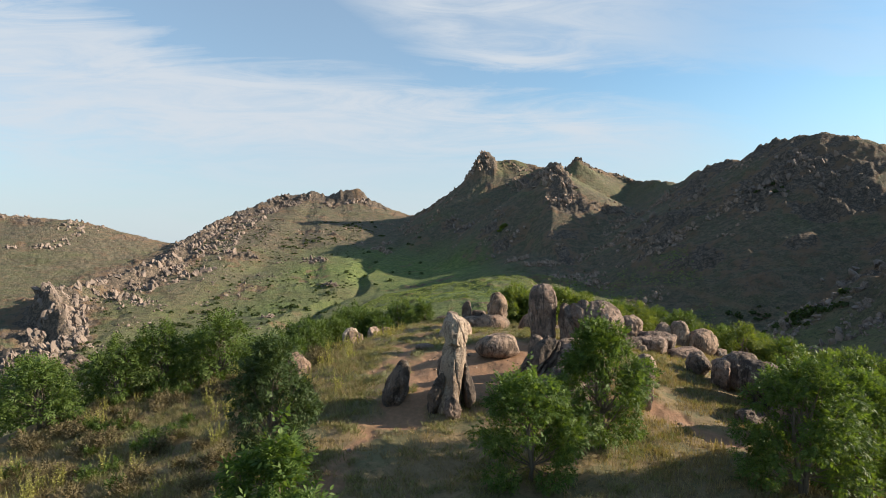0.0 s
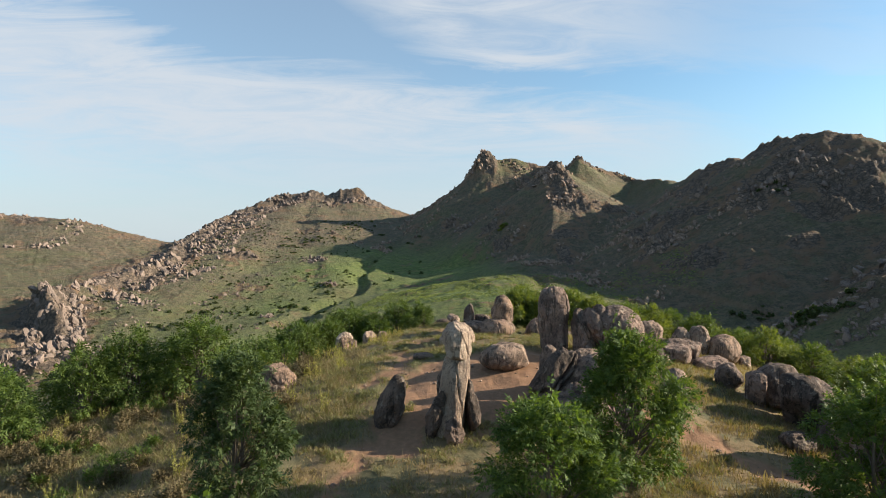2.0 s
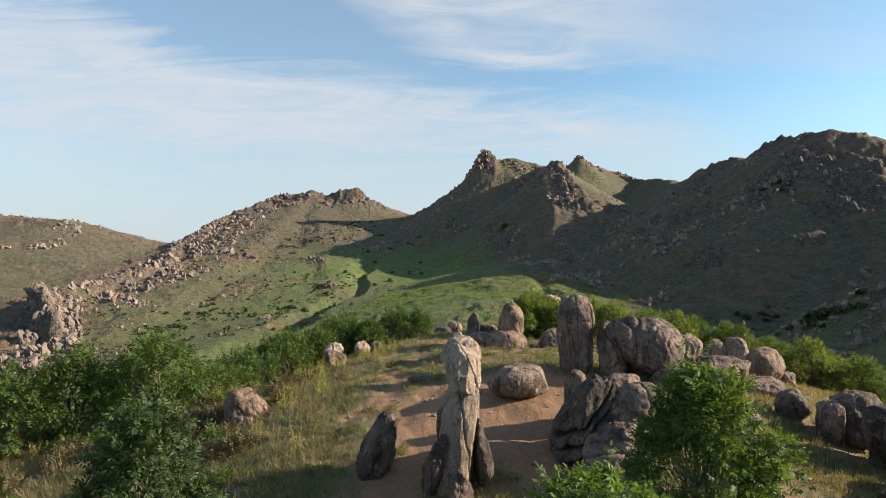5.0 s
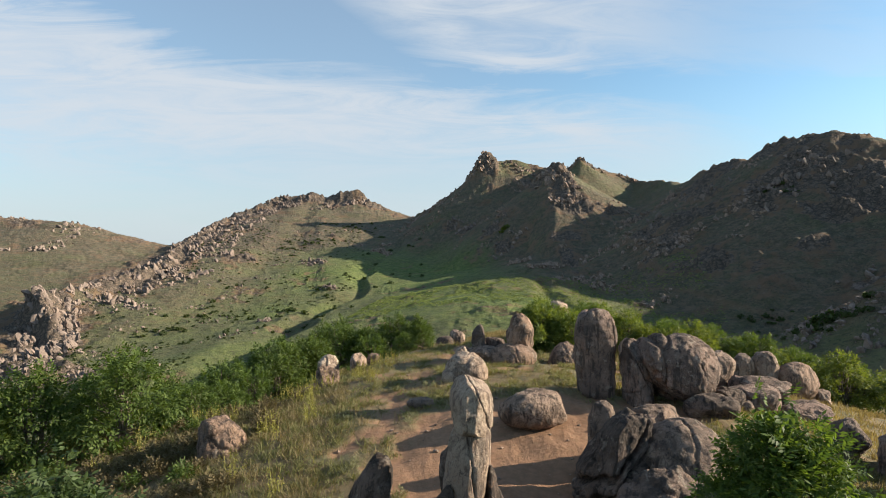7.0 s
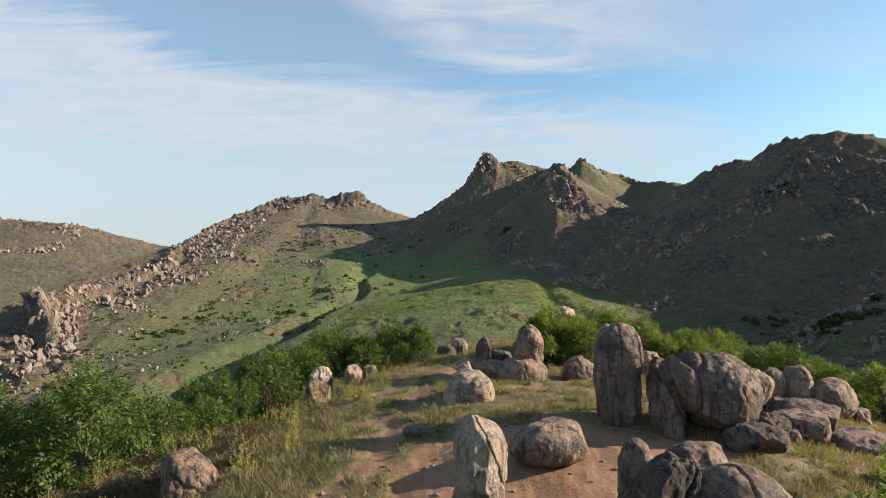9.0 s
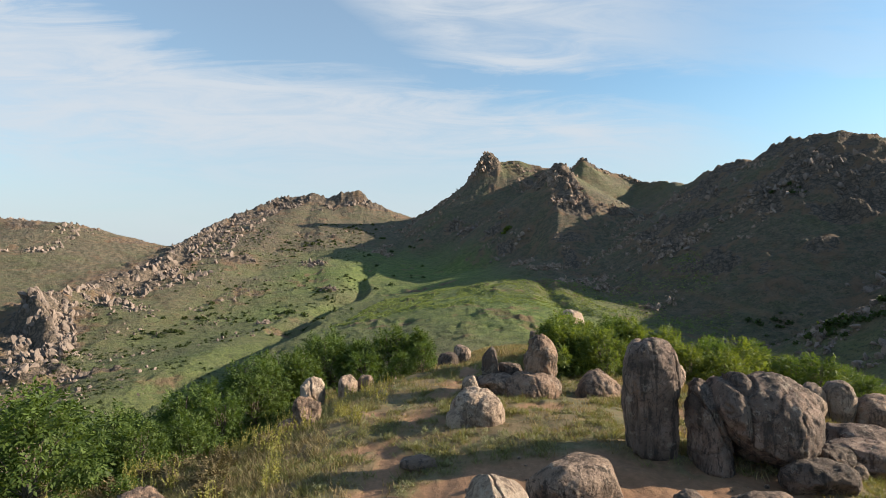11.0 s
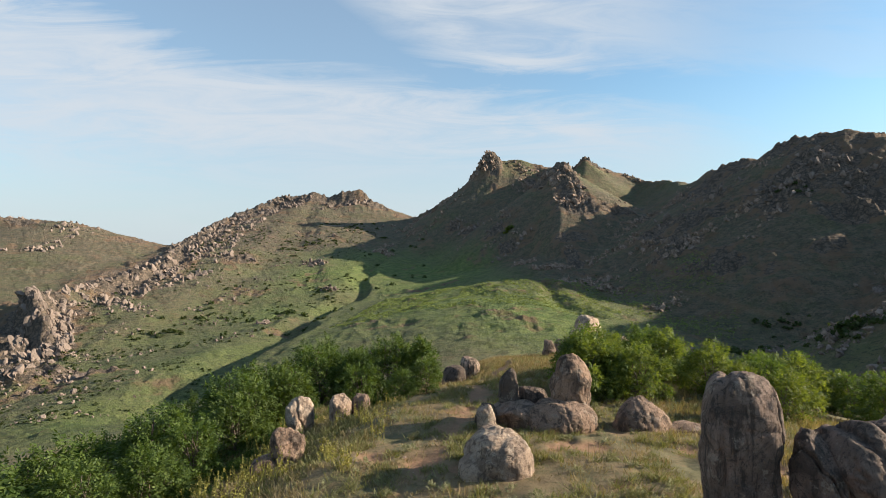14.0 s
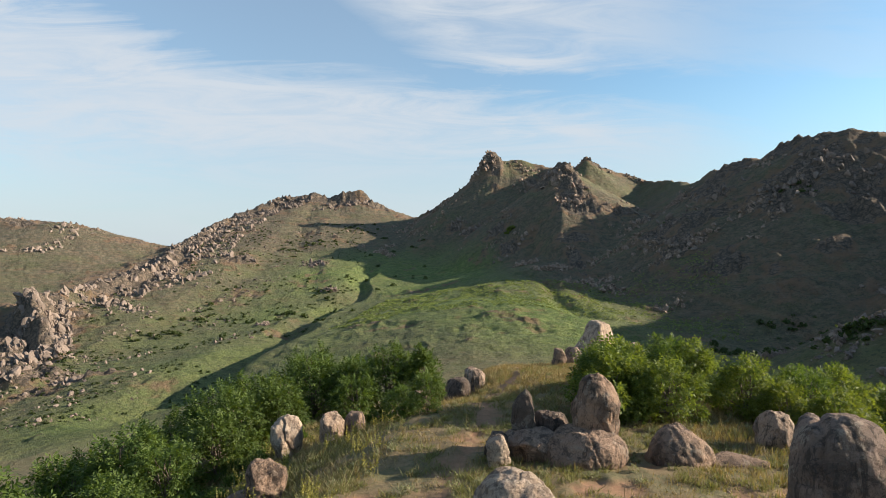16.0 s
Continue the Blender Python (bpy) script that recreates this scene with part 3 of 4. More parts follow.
def boulder_shape(size, seed, boxy=2.6, facets=5, rough=1.0, taper=0.0, lean=(0, 0), cracks=(), level=5, turn=0.0, point=0.0):
    """A weathered boulder of that size, standing on z = 0 with a foot below it."""
    rng = np.random.default_rng(seed)
    d, f = ball(level)
    r = (np.abs(d) ** boxy).sum(1) ** (-1 / boxy)
    v = d * r[:, None]
    for _ in range(facets):
        n = rng.normal(size=3)
        n[2] *= 0.6
        n /= np.linalg.norm(n)
        c = rng.uniform(0.66, 0.88)
        over = np.maximum(v @ n - c, 0)
        v = v - np.outer(over * 0.8, n)
    h = np.array(size) / 2
    q = v * h / h.min()
    s = seed * 3.17
    m = h.min()
    out = v / np.linalg.norm(v, axis=1)[:, None]
    amount = rough * m * (0.13 * fbm(q * 0.9 + s, 3, seed) + 0.055 * fbm(q * 2.7 + s, 4, seed + 9) - 0.05 * np.abs(fbm(q * 1.9 - s, 3, seed + 5)) + 0.02 * fbm(q * 9 + s, 3, seed + 14))
    seam = np.abs(value(q * 0.8 + s, seed + 20) + 0.25 * value(q * 3 + s, seed + 21))
    amount = amount - rough * m * 0.05 * np.exp(-(seam / 0.035) ** 2)
    pits = np.clip(fbm(q * 4.5 + s, 3, seed + 30) - 0.35, 0, 1)
    amount = amount - rough * m * 0.05 * pits
    v = v * h + out * amount[:, None]
    for nx, ny, nz, c, width, depth in cracks:
        n = np.array((nx, ny, nz)) / np.linalg.norm((nx, ny, nz))
        off = v @ n - c * m + 0.10 * m * fbm(q * 1.6 + s, 3, seed + 3)
        dip = np.exp(-(off / (width * m)) ** 2)
        v = v - out * (dip * depth * m)[:, None]
    t = v[:, 2] / h[2]
    scale = 1 - taper * t - point * np.clip(t, 0, 1) ** 2
    v[:, 0] *= scale
    v[:, 1] *= scale
    v[:, 0] += lean[0] * t * h[2]
    v[:, 1] += lean[1] * t * h[2]
    c, sn = math.cos(radians(turn)), math.sin(radians(turn))
    v[:, :2] = v[:, :2] @ np.array([[c, sn], [-sn, c]])
    v[:, 2] += h[2]
    return v, f


def lobed_shape(lobes, seed, rough=1.0, crease=0.12, level=6, cuts=()):
    """A boulder grown together from rounded lobes (x, y, z, and three radii), with clefts where they meet; cuts are planes (nx, ny, nz, c) that flatten it."""
    d, f = ball(level)
    lobes = np.array(lobes, float)
    c = lobes[0, :3]
    reach = []
    for k in lobes:
        o, u = (c - k[:3]) / k[3:], d / k[3:]
        a, b, g = (u * u).sum(1), u @ o, o @ o - 1
        disc = b * b - a * g
        reach.append(np.where(disc > 0, (-b + np.sqrt(np.maximum(disc, 0))) / a, 0.0))
    reach = np.maximum(np.array(reach), 0.02)
    q = d * 1.6 + seed * 1.7
    reach = reach * (1 + 0.05 * rough * fbm(q, 3, seed))
    r = (reach ** 14).sum(0) ** (1 / 14)
    two = np.sort(reach, 0)
    m = float(lobes[0, 3:].min())
    if len(lobes) > 1:
        r = r - crease * m * np.exp(-((two[-1] - two[-2]) / (0.07 * m)) ** 2)
    v = d * r[:, None]
    for nx, ny, nz, off in cuts:
        n = np.array((nx, ny, nz)) / np.linalg.norm((nx, ny, nz))
        v = v - np.outer(np.maximum(v @ n - off, 0) * 0.85, n)
    q = v / m + seed * 3.1
    bump = 0.05 * fbm(q * 1.6, 4, seed + 1) + 0.03 * fbm(q * 5, 4, seed + 2) - 0.05 * np.clip(fbm(q * 3.5, 3, seed + 3) - 0.3, 0, 1)
    seam = np.abs(value(q * 0.9, seed + 4) + 0.3 * value(q * 3.4, seed + 5))
    bump = bump - 0.06 * np.exp(-(seam / 0.03) ** 2)
    return c + v + d * (bump * rough * m)[:, None], f


def lobed_boulder(label, x, y, lobes, mat, seed, base, name="boulder", **kw):
    v, f = lobed_shape(lobes, seed, **kw)
    ob = new(name, mesh_of(name, v, f, mat))
    ob.location = (x, y, base)
    return tagged(ob, label, "boulder", "granite boulders on the knoll")


def boulder(label, x, y, size, mat, seed, sink=0.12, base=None, name="boulder", group="granite boulders on the knoll", **kw):
    v, f = boulder_shape(size, seed, **kw)
    me = mesh_of(name, v, f, mat)
    ob = new(name, me)
    z = float(height_at(x, y)[0]) - sink if base is None else base
    ob.location = (x, y, z)
    tagged(ob, label, "boulder", group)
    return ob

# the pale standing stone and its dark wings
def standing_stone(x, y):
    """A tall stone broken across into three blocks that stand on each other."""
    root = new("standing_stone")
    root.location = (x, y, float(height_at(x, y)[0]) - 0.3)
    tagged(root, "tall pale granite standing stone, split across, on bare soil", "standing stone")
    for name, seed, size, at, kw in (
            ("lower_block", 11, (.84, .9, 2.42), (.0, 0, 0), dict(taper=.06, boxy=5, facets=6, rough=.5, lean=(.1, .04), cracks=((1, .3, .2, .15, .03, .2),))),
            ("upper_block", 411, (.74, .8, 1.02), (.09, .06, 2.24), dict(taper=.06, boxy=4, facets=5, rough=.5, lean=(-.06, .05), point=.1, cracks=((1, .2, .3, .3, .025, .14),)))):
        v, f = boulder_shape(size, seed, level=6, **kw)
        part(name, mesh_of(name, v + np.array(at), f, PALE), root)


standing_stone(0.3, 18.6)
# the three wings get DARK granite, which puts their shade into the colour
boulder("weathered slab leaning behind the pale standing stone, coloured dark for shade", .3, 19.2, (1.15, .7, 1.75), DARK, 12, boxy=2.6, taper=.2, cracks=((1, .1, .1, .2, 0.06, 0.3),), level=5)
boulder("split stone beside the foot of the standing stone, coloured dark for shade", -.2, 18.4, (.5, .55, 1.3), DARK, 88, taper=.2, lean=(.2, 0), rough=1.2, level=5)
boulder("wedge of stone leaning on the standing stone, coloured dark for shade", .78, 18.65, (.42, .65, 1.5), DARK, 89, taper=.2, lean=(-.15, 0), rough=1.2, level=5)
boulder("knobbly dark stone at the foot of the pale standing stone", .3, 18.0, (.48, .5, .8), STAINED, 13, rough=1.5, level=5)
boulder("small dark pointed granite stone standing on bare soil", -1.52, 19.3, (.78, .7, 1.62), DARK, 151, sink=.25, taper=.24, lean=(.3, 0), level=5, point=.1)
boulder("rounded brown boulder half sunk in dry grass", -6.0, 23.6, (1.35, 1.25, 1.35), RUDDY, 15, level=5, cracks=((.6, .2, 1, .2, 0.03, 0.12),), sink=0.5)
boulder("long smooth granite boulder lying on bare soil", 2.16, 23.0, (1.84, 1.25, 1.0), GREY, 16, turn=12, level=6, sink=.06, boxy=2.3, facets=2, rough=0.35, taper=.02, cracks=((1, .1, .25, 1.5, .02, .1),))
boulder("tall round-topped granite monolith standing upright", 4.24, 25.2, (1.2, 1.12, 3.1), STAINED, 17, name="monolith", taper=-.02, level=6, cracks=((1, .2, .1, .78, 0.03, 0.2), (.1, .1, 1, 1.25, .03, .1), (1, -.6, 0, -.25, .09, .12)), sink=0.62, boxy=3.3, facets=4, rough=0.6)
lobed_boulder("huge rounded grey boulder with deep clefts beside the monolith", 6.3, 24.8, [(.22, 0, 1.2, 1.12, 1.1, 1.02), (-.62, -.1, 1.22, .45, .85, .92), (-.36, -.1, 1.8, .38, .5, .44), (.7, .1, 1.0, .6, .9, .72), (.62, -.1, .35, .42, .5, .62)], STAINED, 18, .6, rough=1.0, crease=.13, cuts=((-.5, -.5, -1, .82), (-.9, -.4, -.5, .95)))
boulder("tall cracked granite slab leaning between monolith and huge boulder", 5.3, 24.68, (0.8, 1.2, 2.2), STAINED, 19, boxy=2.6, level=6, taper=.22, cracks=((1, .2, .5, .1, 0.05, 0.25), (.6, .1, -.9, .3, 0.03, 0.18)), lean=(-.1, 0.05), sink=0.45)
boulder("low dark stone at the foot of the huge boulder", 6.85, 23.5, (1.4, .85, .7), DARK, 21, level=5)
boulder("domed granite boulder on top of broken slabs", 4.55, 19.6, (2.1, 1.95, 2.2), GREY, 22, level=6, cracks=((.3, .5, 1, -.2, 0.035, 0.15), (1, .3, -.4, -.45, .02, .05)), sink=0.52, boxy=2.0, facets=2, rough=0.5)
boulder("broken dark granite slab with deep grooves", 3.35, 19.7, (1.35, 1.7, 2.05), DARK, 23, level=6, taper=.3, lean=(.3, 0), cracks=((1, .1, -.7, -.35, 0.07, 0.34), (1, .1, -.7, .05, 0.07, 0.36), (1, .1, -.7, .42, 0.07, 0.34), (1, .1, -.7, .8, 0.07, 0.3)), sink=0.15, rough=.9)
boulder("sloping weathered slab in front of the domed boulder", 4.0, 18.55, (2.3, 1.5, 1.55), STAINED, 24, level=6, cracks=((.5, .3, 1, .25, 0.05, 0.12), (.2, .8, 1, -.3, .04, .1)), taper=.2, lean=(.12, .1), sink=0.25, rough=.9)
boulder("low grey boulder behind the domed boulder", 4.55, 21.1, (1.4, .9, 1.5), GREY, 83, sink=.2, level=5)
boulder("small round boulder behind the broken slab", 3.3, 20.8, (.7, .7, 1.7), GREY, 84, sink=.2, level=5)
boulder("grey boulder behind the huge boulder", 8.6, 27.0, (1.1, 1.0, 1.6), GREY, 85, sink=.2, level=5)
boulder("upright pointed granite stone standing in dry grass", 6.45, 18.7, (0.82, 0.8, 1.9), GREY, 25, sink=.25, taper=-.12, level=5)
boulder("flat granite slab lying on the slope", 8.9, 25.2, (1.75, 1.3, .8), STAINED, 26, turn=-8, level=5, boxy=2.5)
boulder("long low granite slab overlapping another", 9.5, 26.0, (2.1, 1.4, .85), STAINED, 27, turn=-14, level=5, sink=-.1)
boulder("low granite slab in dry grass", 10.3, 25.3, (1.6, 1.2, .7), STAINED, 28, turn=-20, level=5)
boulder("dark block beside the slabs", 7.9, 24.7, (.95, .9, .7), DARK, 29, level=5)
boulder("small pale stone among the slabs", 8.35, 24.6, (.4, .4, .38), GREY, 30, sink=.05, level=4)
boulder("round boulder in the upper cluster", 12.0, 32.0, (1.0, 1.0, 1.3), GREY, 31, level=5, facets=2, rough=0.6, boxy=2.2)
boulder("ball-like boulder in the upper cluster", 12.85, 31.9, (1.1, 1.1, 1.6), GREY, 32, level=5, facets=2, rough=0.6, boxy=2.2)
boulder("broad brown boulder in the upper cluster", 14.0, 31.6, (1.6, 1.4, 1.5), RUDDY, 33, level=5, facets=2, rough=0.6, boxy=2.2)
boulder("small boulder beside the upper cluster", 15.0, 31.6, (0.7, 0.7, 0.7), GREY, 34, level=4)
for k, (bx, by, sx_, sy_, sz_, mt) in enumerate(((9.9, 22.6, .9, .9, .95, DARK), (10.3, 21.6, .8, .9, 1.2, STAINED), (11.1, 21.8, 1.5, 1.4, 1.5, STAINED), (11.0, 20.3, 1.7, 1.5, 1.75, DARK), (11.3, 18.8, 1.5, 1.4, 1.7, DARK), (10.5, 17.2, 1.3, 1.4, 2.0, STAINED), (12.4, 21.9, .9, .9, .9, STAINED), (13.2, 22.4, 1.0, .9, .8, STAINED), (9.6, 18.3, .9, .8, .6, DARK), (12.2, 19.6, 1.4, 1.2, 1.2, DARK))):
    boulder("weathered granite boulder in a tumbled row", bx, by, (sx_, sy_, sz_), mt, 40 + k, level=5, group="tumbled row of boulders")
boulder("egg-shaped pale boulder standing on a flat rock", 2.95, 31.6, (1.08, 1.02, 1.75), RUDDY, 60, level=6, point=.1, taper=.06, lean=(-.06, 0), base=0.92, facets=3, boxy=2.3, rough=0.7)
boulder("broad ruddy rock that carries the egg-shaped boulder", 2.6, 31.35, (1.9, 1.7, 1.0), RUDDY, 61, level=6, sink=0.25, rough=.6, cracks=((1, 0, .2, .3, .02, .1),))
boulder("low rock beside the egg-shaped boulder", 1.45, 31.6, (1.6, 1.3, 0.8), GREY, 62, sink=.15, level=5)
boulder("dark fin-shaped stone standing upright", 1.33, 31.9, (0.62, 0.5, 1.4), DARK, 63, level=5, point=.3, base=0.8)
boulder("dark rounded stone between fin and egg", 1.95, 32.2, (0.9, 0.8, 0.7), DARK, 64, level=5, base=0.95)
boulder("low dark stone at the end of the group", 0.6, 31.3, (0.6, 0.6, 0.75), DARK, 65, level=5)
lobed_boulder("humped granite boulder with a thick arched rim beside the footpath", .6, 28.0, [(0, 0, .4, .68, .7, .66), (.26, -.3, .36, .5, .5, .58), (-.42, -.2, .2, .36, .5, .44)], PALE, 66, .72, rough=.8, crease=.06)
boulder("small pale pointed stone beside the footpath", 0.6, 30.8, (0.65, 0.6, 0.8), PALE, 67, level=5, point=.3)
boulder("low ruddy boulder in the grass before the shrubs", 4.75, 31.4, (1.35, 1.2, 1.05), RUDDY, 68, level=5, taper=.3, point=.2, sink=.2, lean=(-.1, 0))
boulder("thin flat rock lying in the grass", 5.95, 31.2, (1.5, 0.8, 0.35), RUDDY, 69, level=4)
boulder("rounded boulder before the shrubs", 7.65, 32.6, (0.95, 0.9, 0.95), GREY, 70, level=5)
boulder("large pointed rock behind the shrubs", 8.9, 55, (3.0, 2.2, 3.9), PALE, 71, level=5, taper=.2, base=-2.7)
boulder("small rock behind the shrubs", 11.3, 55, (1.1, 1.0, 2.8), PALE, 72, level=4, base=-3.0)
boulder("small ruddy rock where the knoll ends", 5.2, 48.0, (0.8, 0.7, 1.0), RUDDY, 86, level=4)
boulder("small grey rock where the knoll ends", 6.1, 48.6, (1.0, 0.8, 1.1), GREY, 87, level=4)
boulder("dark boulder at the far end of the knoll", -0.1, 43.2, (1.2, 1.0, 1.15), DARK, 73, level=4)
boulder("grey boulder at the far end of the knoll", 0.7, 44.4, (1.0, 0.9, 1.3), GREY, 74, level=4)
boulder("small boulder beside the far shrubs", -1.6, 42.0, (0.75, 0.7, 1.0), GREY, 75, level=4)
boulder("white weathered rock among the shrubs", -6.0, 38.0, (1.0, 0.9, 1.5), PALE, 76, level=5, cracks=((1, 0, .3, .2, 0.05, 0.3),), sink=0.0)
boulder("yellowish rock among tall grass", -4.5, 38.3, (0.95, 0.9, 1.35), PALE, 77, sink=.2, level=5)
boulder("dark-stained rock among tall grass", -3.75, 38.8, (0.8, 0.8, 1.1), RUDDY, 78, level=5)
boulder("small white stone by the shrubs", -2.5, 40.0, (0.5, 0.45, 0.6), PALE, 79, level=4)
boulder("reddish broken rock in dry grass", -4.85, 32.0, (0.94, 0.88, 1.38), RUDDY, 80, level=5, rough=1.5, sink=0.2)
boulder("low reddish rock beside the broken one", -5.3, 31.8, (.95, .9, .75), RUDDY, 81, level=5)
boulder("low dark stone in the footpath", -.75, 25.0, (.85, .6, .35), DARK, 82, level=4)


# ---- trees and shrubs ----
def tube(points, radii, sides=6):
    pts = [Vector(p) for p in points]
    vs, fs = [], []
    for i, p in enumerate(pts):
        d = (pts[min(i + 1, len(pts) - 1)] - pts[max(i - 1, 0)]).normalized()
        a = d.orthogonal().normalized()
        b = d.cross(a)
        for k in range(sides):
            t = 2 * math.pi * k / sides
            vs.append(p + radii[i] * (math.cos(t) * a + math.sin(t) * b))
    for i in range(len(pts) - 1):
        for k in range(sides):
            n = (k + 1) % sides
            fs.append((i * sides + k, i * sides + n, (i + 1) * sides + n, (i + 1) * sides + k))
    return vs, fs


def leaves(rng, centres, out, length, pairs, width):
    """Pinnate leaves at the centres, drooping outward, each with pairs of leaflets and one at the tip."""
    n = len(centres)
    u = out + rng.normal(size=(n, 3)) * 0.55
    u[:, 2] -= 0.15
    u /= np.linalg.norm(u, axis=1)[:, None]
    up = np.array((0, 0, 1.0)) + rng.normal(size=(n, 3)) * 0.5
    side = np.cross(u, up)
    side /= np.linalg.norm(side, axis=1)[:, None]
    nor = np.cross(side, u)
    size = length * rng.uniform(0.7, 1.25, n)[:, None]
    verts = []
    spots = [(1.0, 0, 0.55)] + [((k + 0.6) / (pairs + 0.4), s, 0.5) for k in range(pairs) for s in (-1, 1)]
    for along_, s, long_ in spots:
        foot = centres + u * size * (along_ * 0.75)
        if s:
            w = side * s * 0.9 + u * 0.45 - nor * 0.25
        else:
            w = u - nor * 0.2
        w = w + rng.normal(size=(n, 3)) * 0.16
        w /= np.linalg.norm(w, axis=1)[:, None]
        cross = np.cross(w, nor)
        cross /= np.linalg.norm(cross, axis=1)[:, None]
        ll = size * long_
        mid = foot + w * ll * 0.45 - nor * ll * 0.06
        verts.append(np.stack([foot, mid + cross * ll * width, foot + w * ll - nor * ll * 0.18, mid - cross * ll * width], 1))
    v = np.concatenate(verts).reshape(-1, 3)
    f = np.arange(len(v)).reshape(-1, 4)
    return v, f


def tree(name, seed, tall, wide, clumps, count, leaf, pairs, mat, label, category="tree", low=0.15, stems=3, width=.2):
    """A small many-stemmed tree: trunk with limbs to every clump, and a crown of pinnate leaves."""
    rng = np.random.default_rng(seed)
    root = new(name)
    tagged(root, label, category)
    tv, tf = [], []

    def add(vs, fs):
        o = len(tv)
        tv.extend(vs)
        tf.extend([tuple(i + o for i in q) for q in fs])
    tops = []
    for k in range(stems):
        a = 2 * math.pi * (k + rng.uniform(0, .6)) / stems
        r = wide * rng.uniform(0.05, 0.2)
        h = tall * rng.uniform(0.7, 0.88)
        pts = [(0.03 * math.cos(a), 0.03 * math.sin(a), -0.15)]
        for j in range(1, 6):
            t = j / 5
            pts.append((r * t * math.cos(a) + rng.normal() * .04, r * t * math.sin(a) + rng.normal() * .04, h * t))
        rad = [0.018 * tall * (1 - 0.8 * j / 5) + 0.006 for j in range(6)]
        add(*tube(pts, rad))
        tops.append(pts)
    cs, outs = [], []
    per = count // clumps
    for c in range(clumps):
        a = rng.uniform(0, 2 * math.pi)
        t = low + (1 - low) * rng.uniform(0, 1) ** 0.85
        belly = math.sin(math.pi * min(1, 0.22 + 0.74 * (t - low) / (1 - low))) ** 0.7
        r = wide / 2 * belly * rng.uniform(0.35, 1.0) ** 0.6
        centre = np.array((r * math.cos(a), r * math.sin(a), tall * t * 0.95))
        stem = tops[rng.integers(len(tops))]
        j = min(4, max(1, int(5 * t * 0.75)))
        s = Vector(stem[j])
        e = Vector(centre)
        m = (s + e) / 2 + Vector((0, 0, -0.06 * tall * rng.uniform(0, 1)))
        add(*tube([s, m, e], [0.006 * tall, 0.004 * tall, 0.002 * tall], 4))
        rc = wide * rng.uniform(0.10, 0.19)
        d = rng.normal(size=(per, 3))
        d /= np.linalg.norm(d, axis=1)[:, None]
        spots = centre + d * (rc * rng.uniform(0.25, 1, per) ** 0.5)[:, None] * (1, 1, 0.85)
        cs.append(spots)
        o = d * 0.8 + (centre - np.array((0, 0, tall * 0.4))) / tall
        outs.append(o)
        if rng.uniform() < 0.35:
            tip = centre + np.array((rng.normal() * .1, rng.normal() * .1, rc + 0.10 * tall * rng.uniform(.4, 1)))
            k = per // 5
            tt = rng.uniform(0, 1, k)[:, None]
            cs.append(centre + (tip - centre) * tt + rng.normal(size=(k, 3)) * 0.03 * wide)
            outs.append(np.tile((0, 0, 1.0), (k, 1)) * 0.5 + rng.normal(size=(k, 3)) * .6)
    cs, outs = np.concatenate(cs), np.concatenate(outs)
    low_cut = cs[:, 2] > 0.08
    v, f = leaves(rng, cs[low_cut], outs[low_cut], leaf, pairs, width)
    part("trunk", mesh_of("trunk", tv, tf, BARK), root)
    part("crown", mesh_of("crown", v, f, mat, False), root)
    return root


def stand(ob, x, y, turn=0, scale=1.0, sink=0.05, label=""):
    z = float(height_at(x, y)[0]) - sink
    ob.matrix_world = pose(x, y, z, 0, 0, turn)
    ob.scale = (scale, scale, scale)
    if label:
        tagged(ob, label)
    return ob


def again(ob, x, y, turn, scale, label=""):
    z = float(height_at(x, y)[0]) - 0.05
    keep = tuple(ob.scale)
    ob.scale = (scale, scale, scale)
    c = copy_thing(ob, pose(x, y, z, 0, 0, turn))
    ob.scale = keep
    if label:
        tagged(c, label)
    return c


stand(tree("ash_tree", 101, 3.9, 2.1, 52, 3680, .165, 3, LEAF_DARK, "slender dark-green young ash tree on the grassy slope", low=.12), -4.1, 14.0, 0, .9)
stand(tree("ash_tree", 102, 3.7, 1.7, 41, 2880, .165, 3, LEAF, "young ash tree with fresh green leaves below the path"), -2.15, 7.0)
front = stand(tree("ash_tree", 103, 3.3, 2.35, 54, 4200, .165, 3, LEAF, "broad young ash tree before the stones"), 4.22, 15.5)
stand(tree("ash_tree", 104, 2.5, 2.3, 44, 3100, .165, 3, LEAF, "low bushy ash tree before the stones", low=.1), 2.0, 13.4)
right = stand(tree("ash_tree", 105, 3.0, 2.6, 50, 3680, .165, 3, LEAF, "dense bushy ash tree beside the boulders", low=.08), 8.0, 13.0, 0, 1.0)
again(front, 9.7, 13.8, 70, .85, "dense bushy ash tree beside the boulders")
again(right, 11.0, 14.6, 130, .9, "dense bushy ash tree beside the boulders")
shrub_a = tree("ash_shrub", 111, 2.9, 2.9, 46, 1500, .25, 2, LEAF_FAR, "dense green ash shrub on the slope", "shrub", .05, 4, .24)
shrub_b = tree("ash_shrub", 112, 3.4, 2.5, 42, 1400, .25, 2, LEAF_FAR, "tall green ash shrub on the slope", "shrub", .06, 4, .24)
shrub_c = tree("ash_shrub", 113, 2.4, 3.0, 44, 1400, .25, 2, LEAF_SUNNY, "light-green ash shrub behind the boulders", "shrub", .05, 4, .24)
stand(shrub_a, -9.8, 25.8)
stand(shrub_b, -12.1, 40)
stand(shrub_c, 4.6, 36.2, 0, .85)
tagged(shrub_a, group="shrubs along the slope"), tagged(shrub_b, group="shrubs along the slope"), tagged(shrub_c, group="shrubs behind the boulders")
rs = random.Random(7)
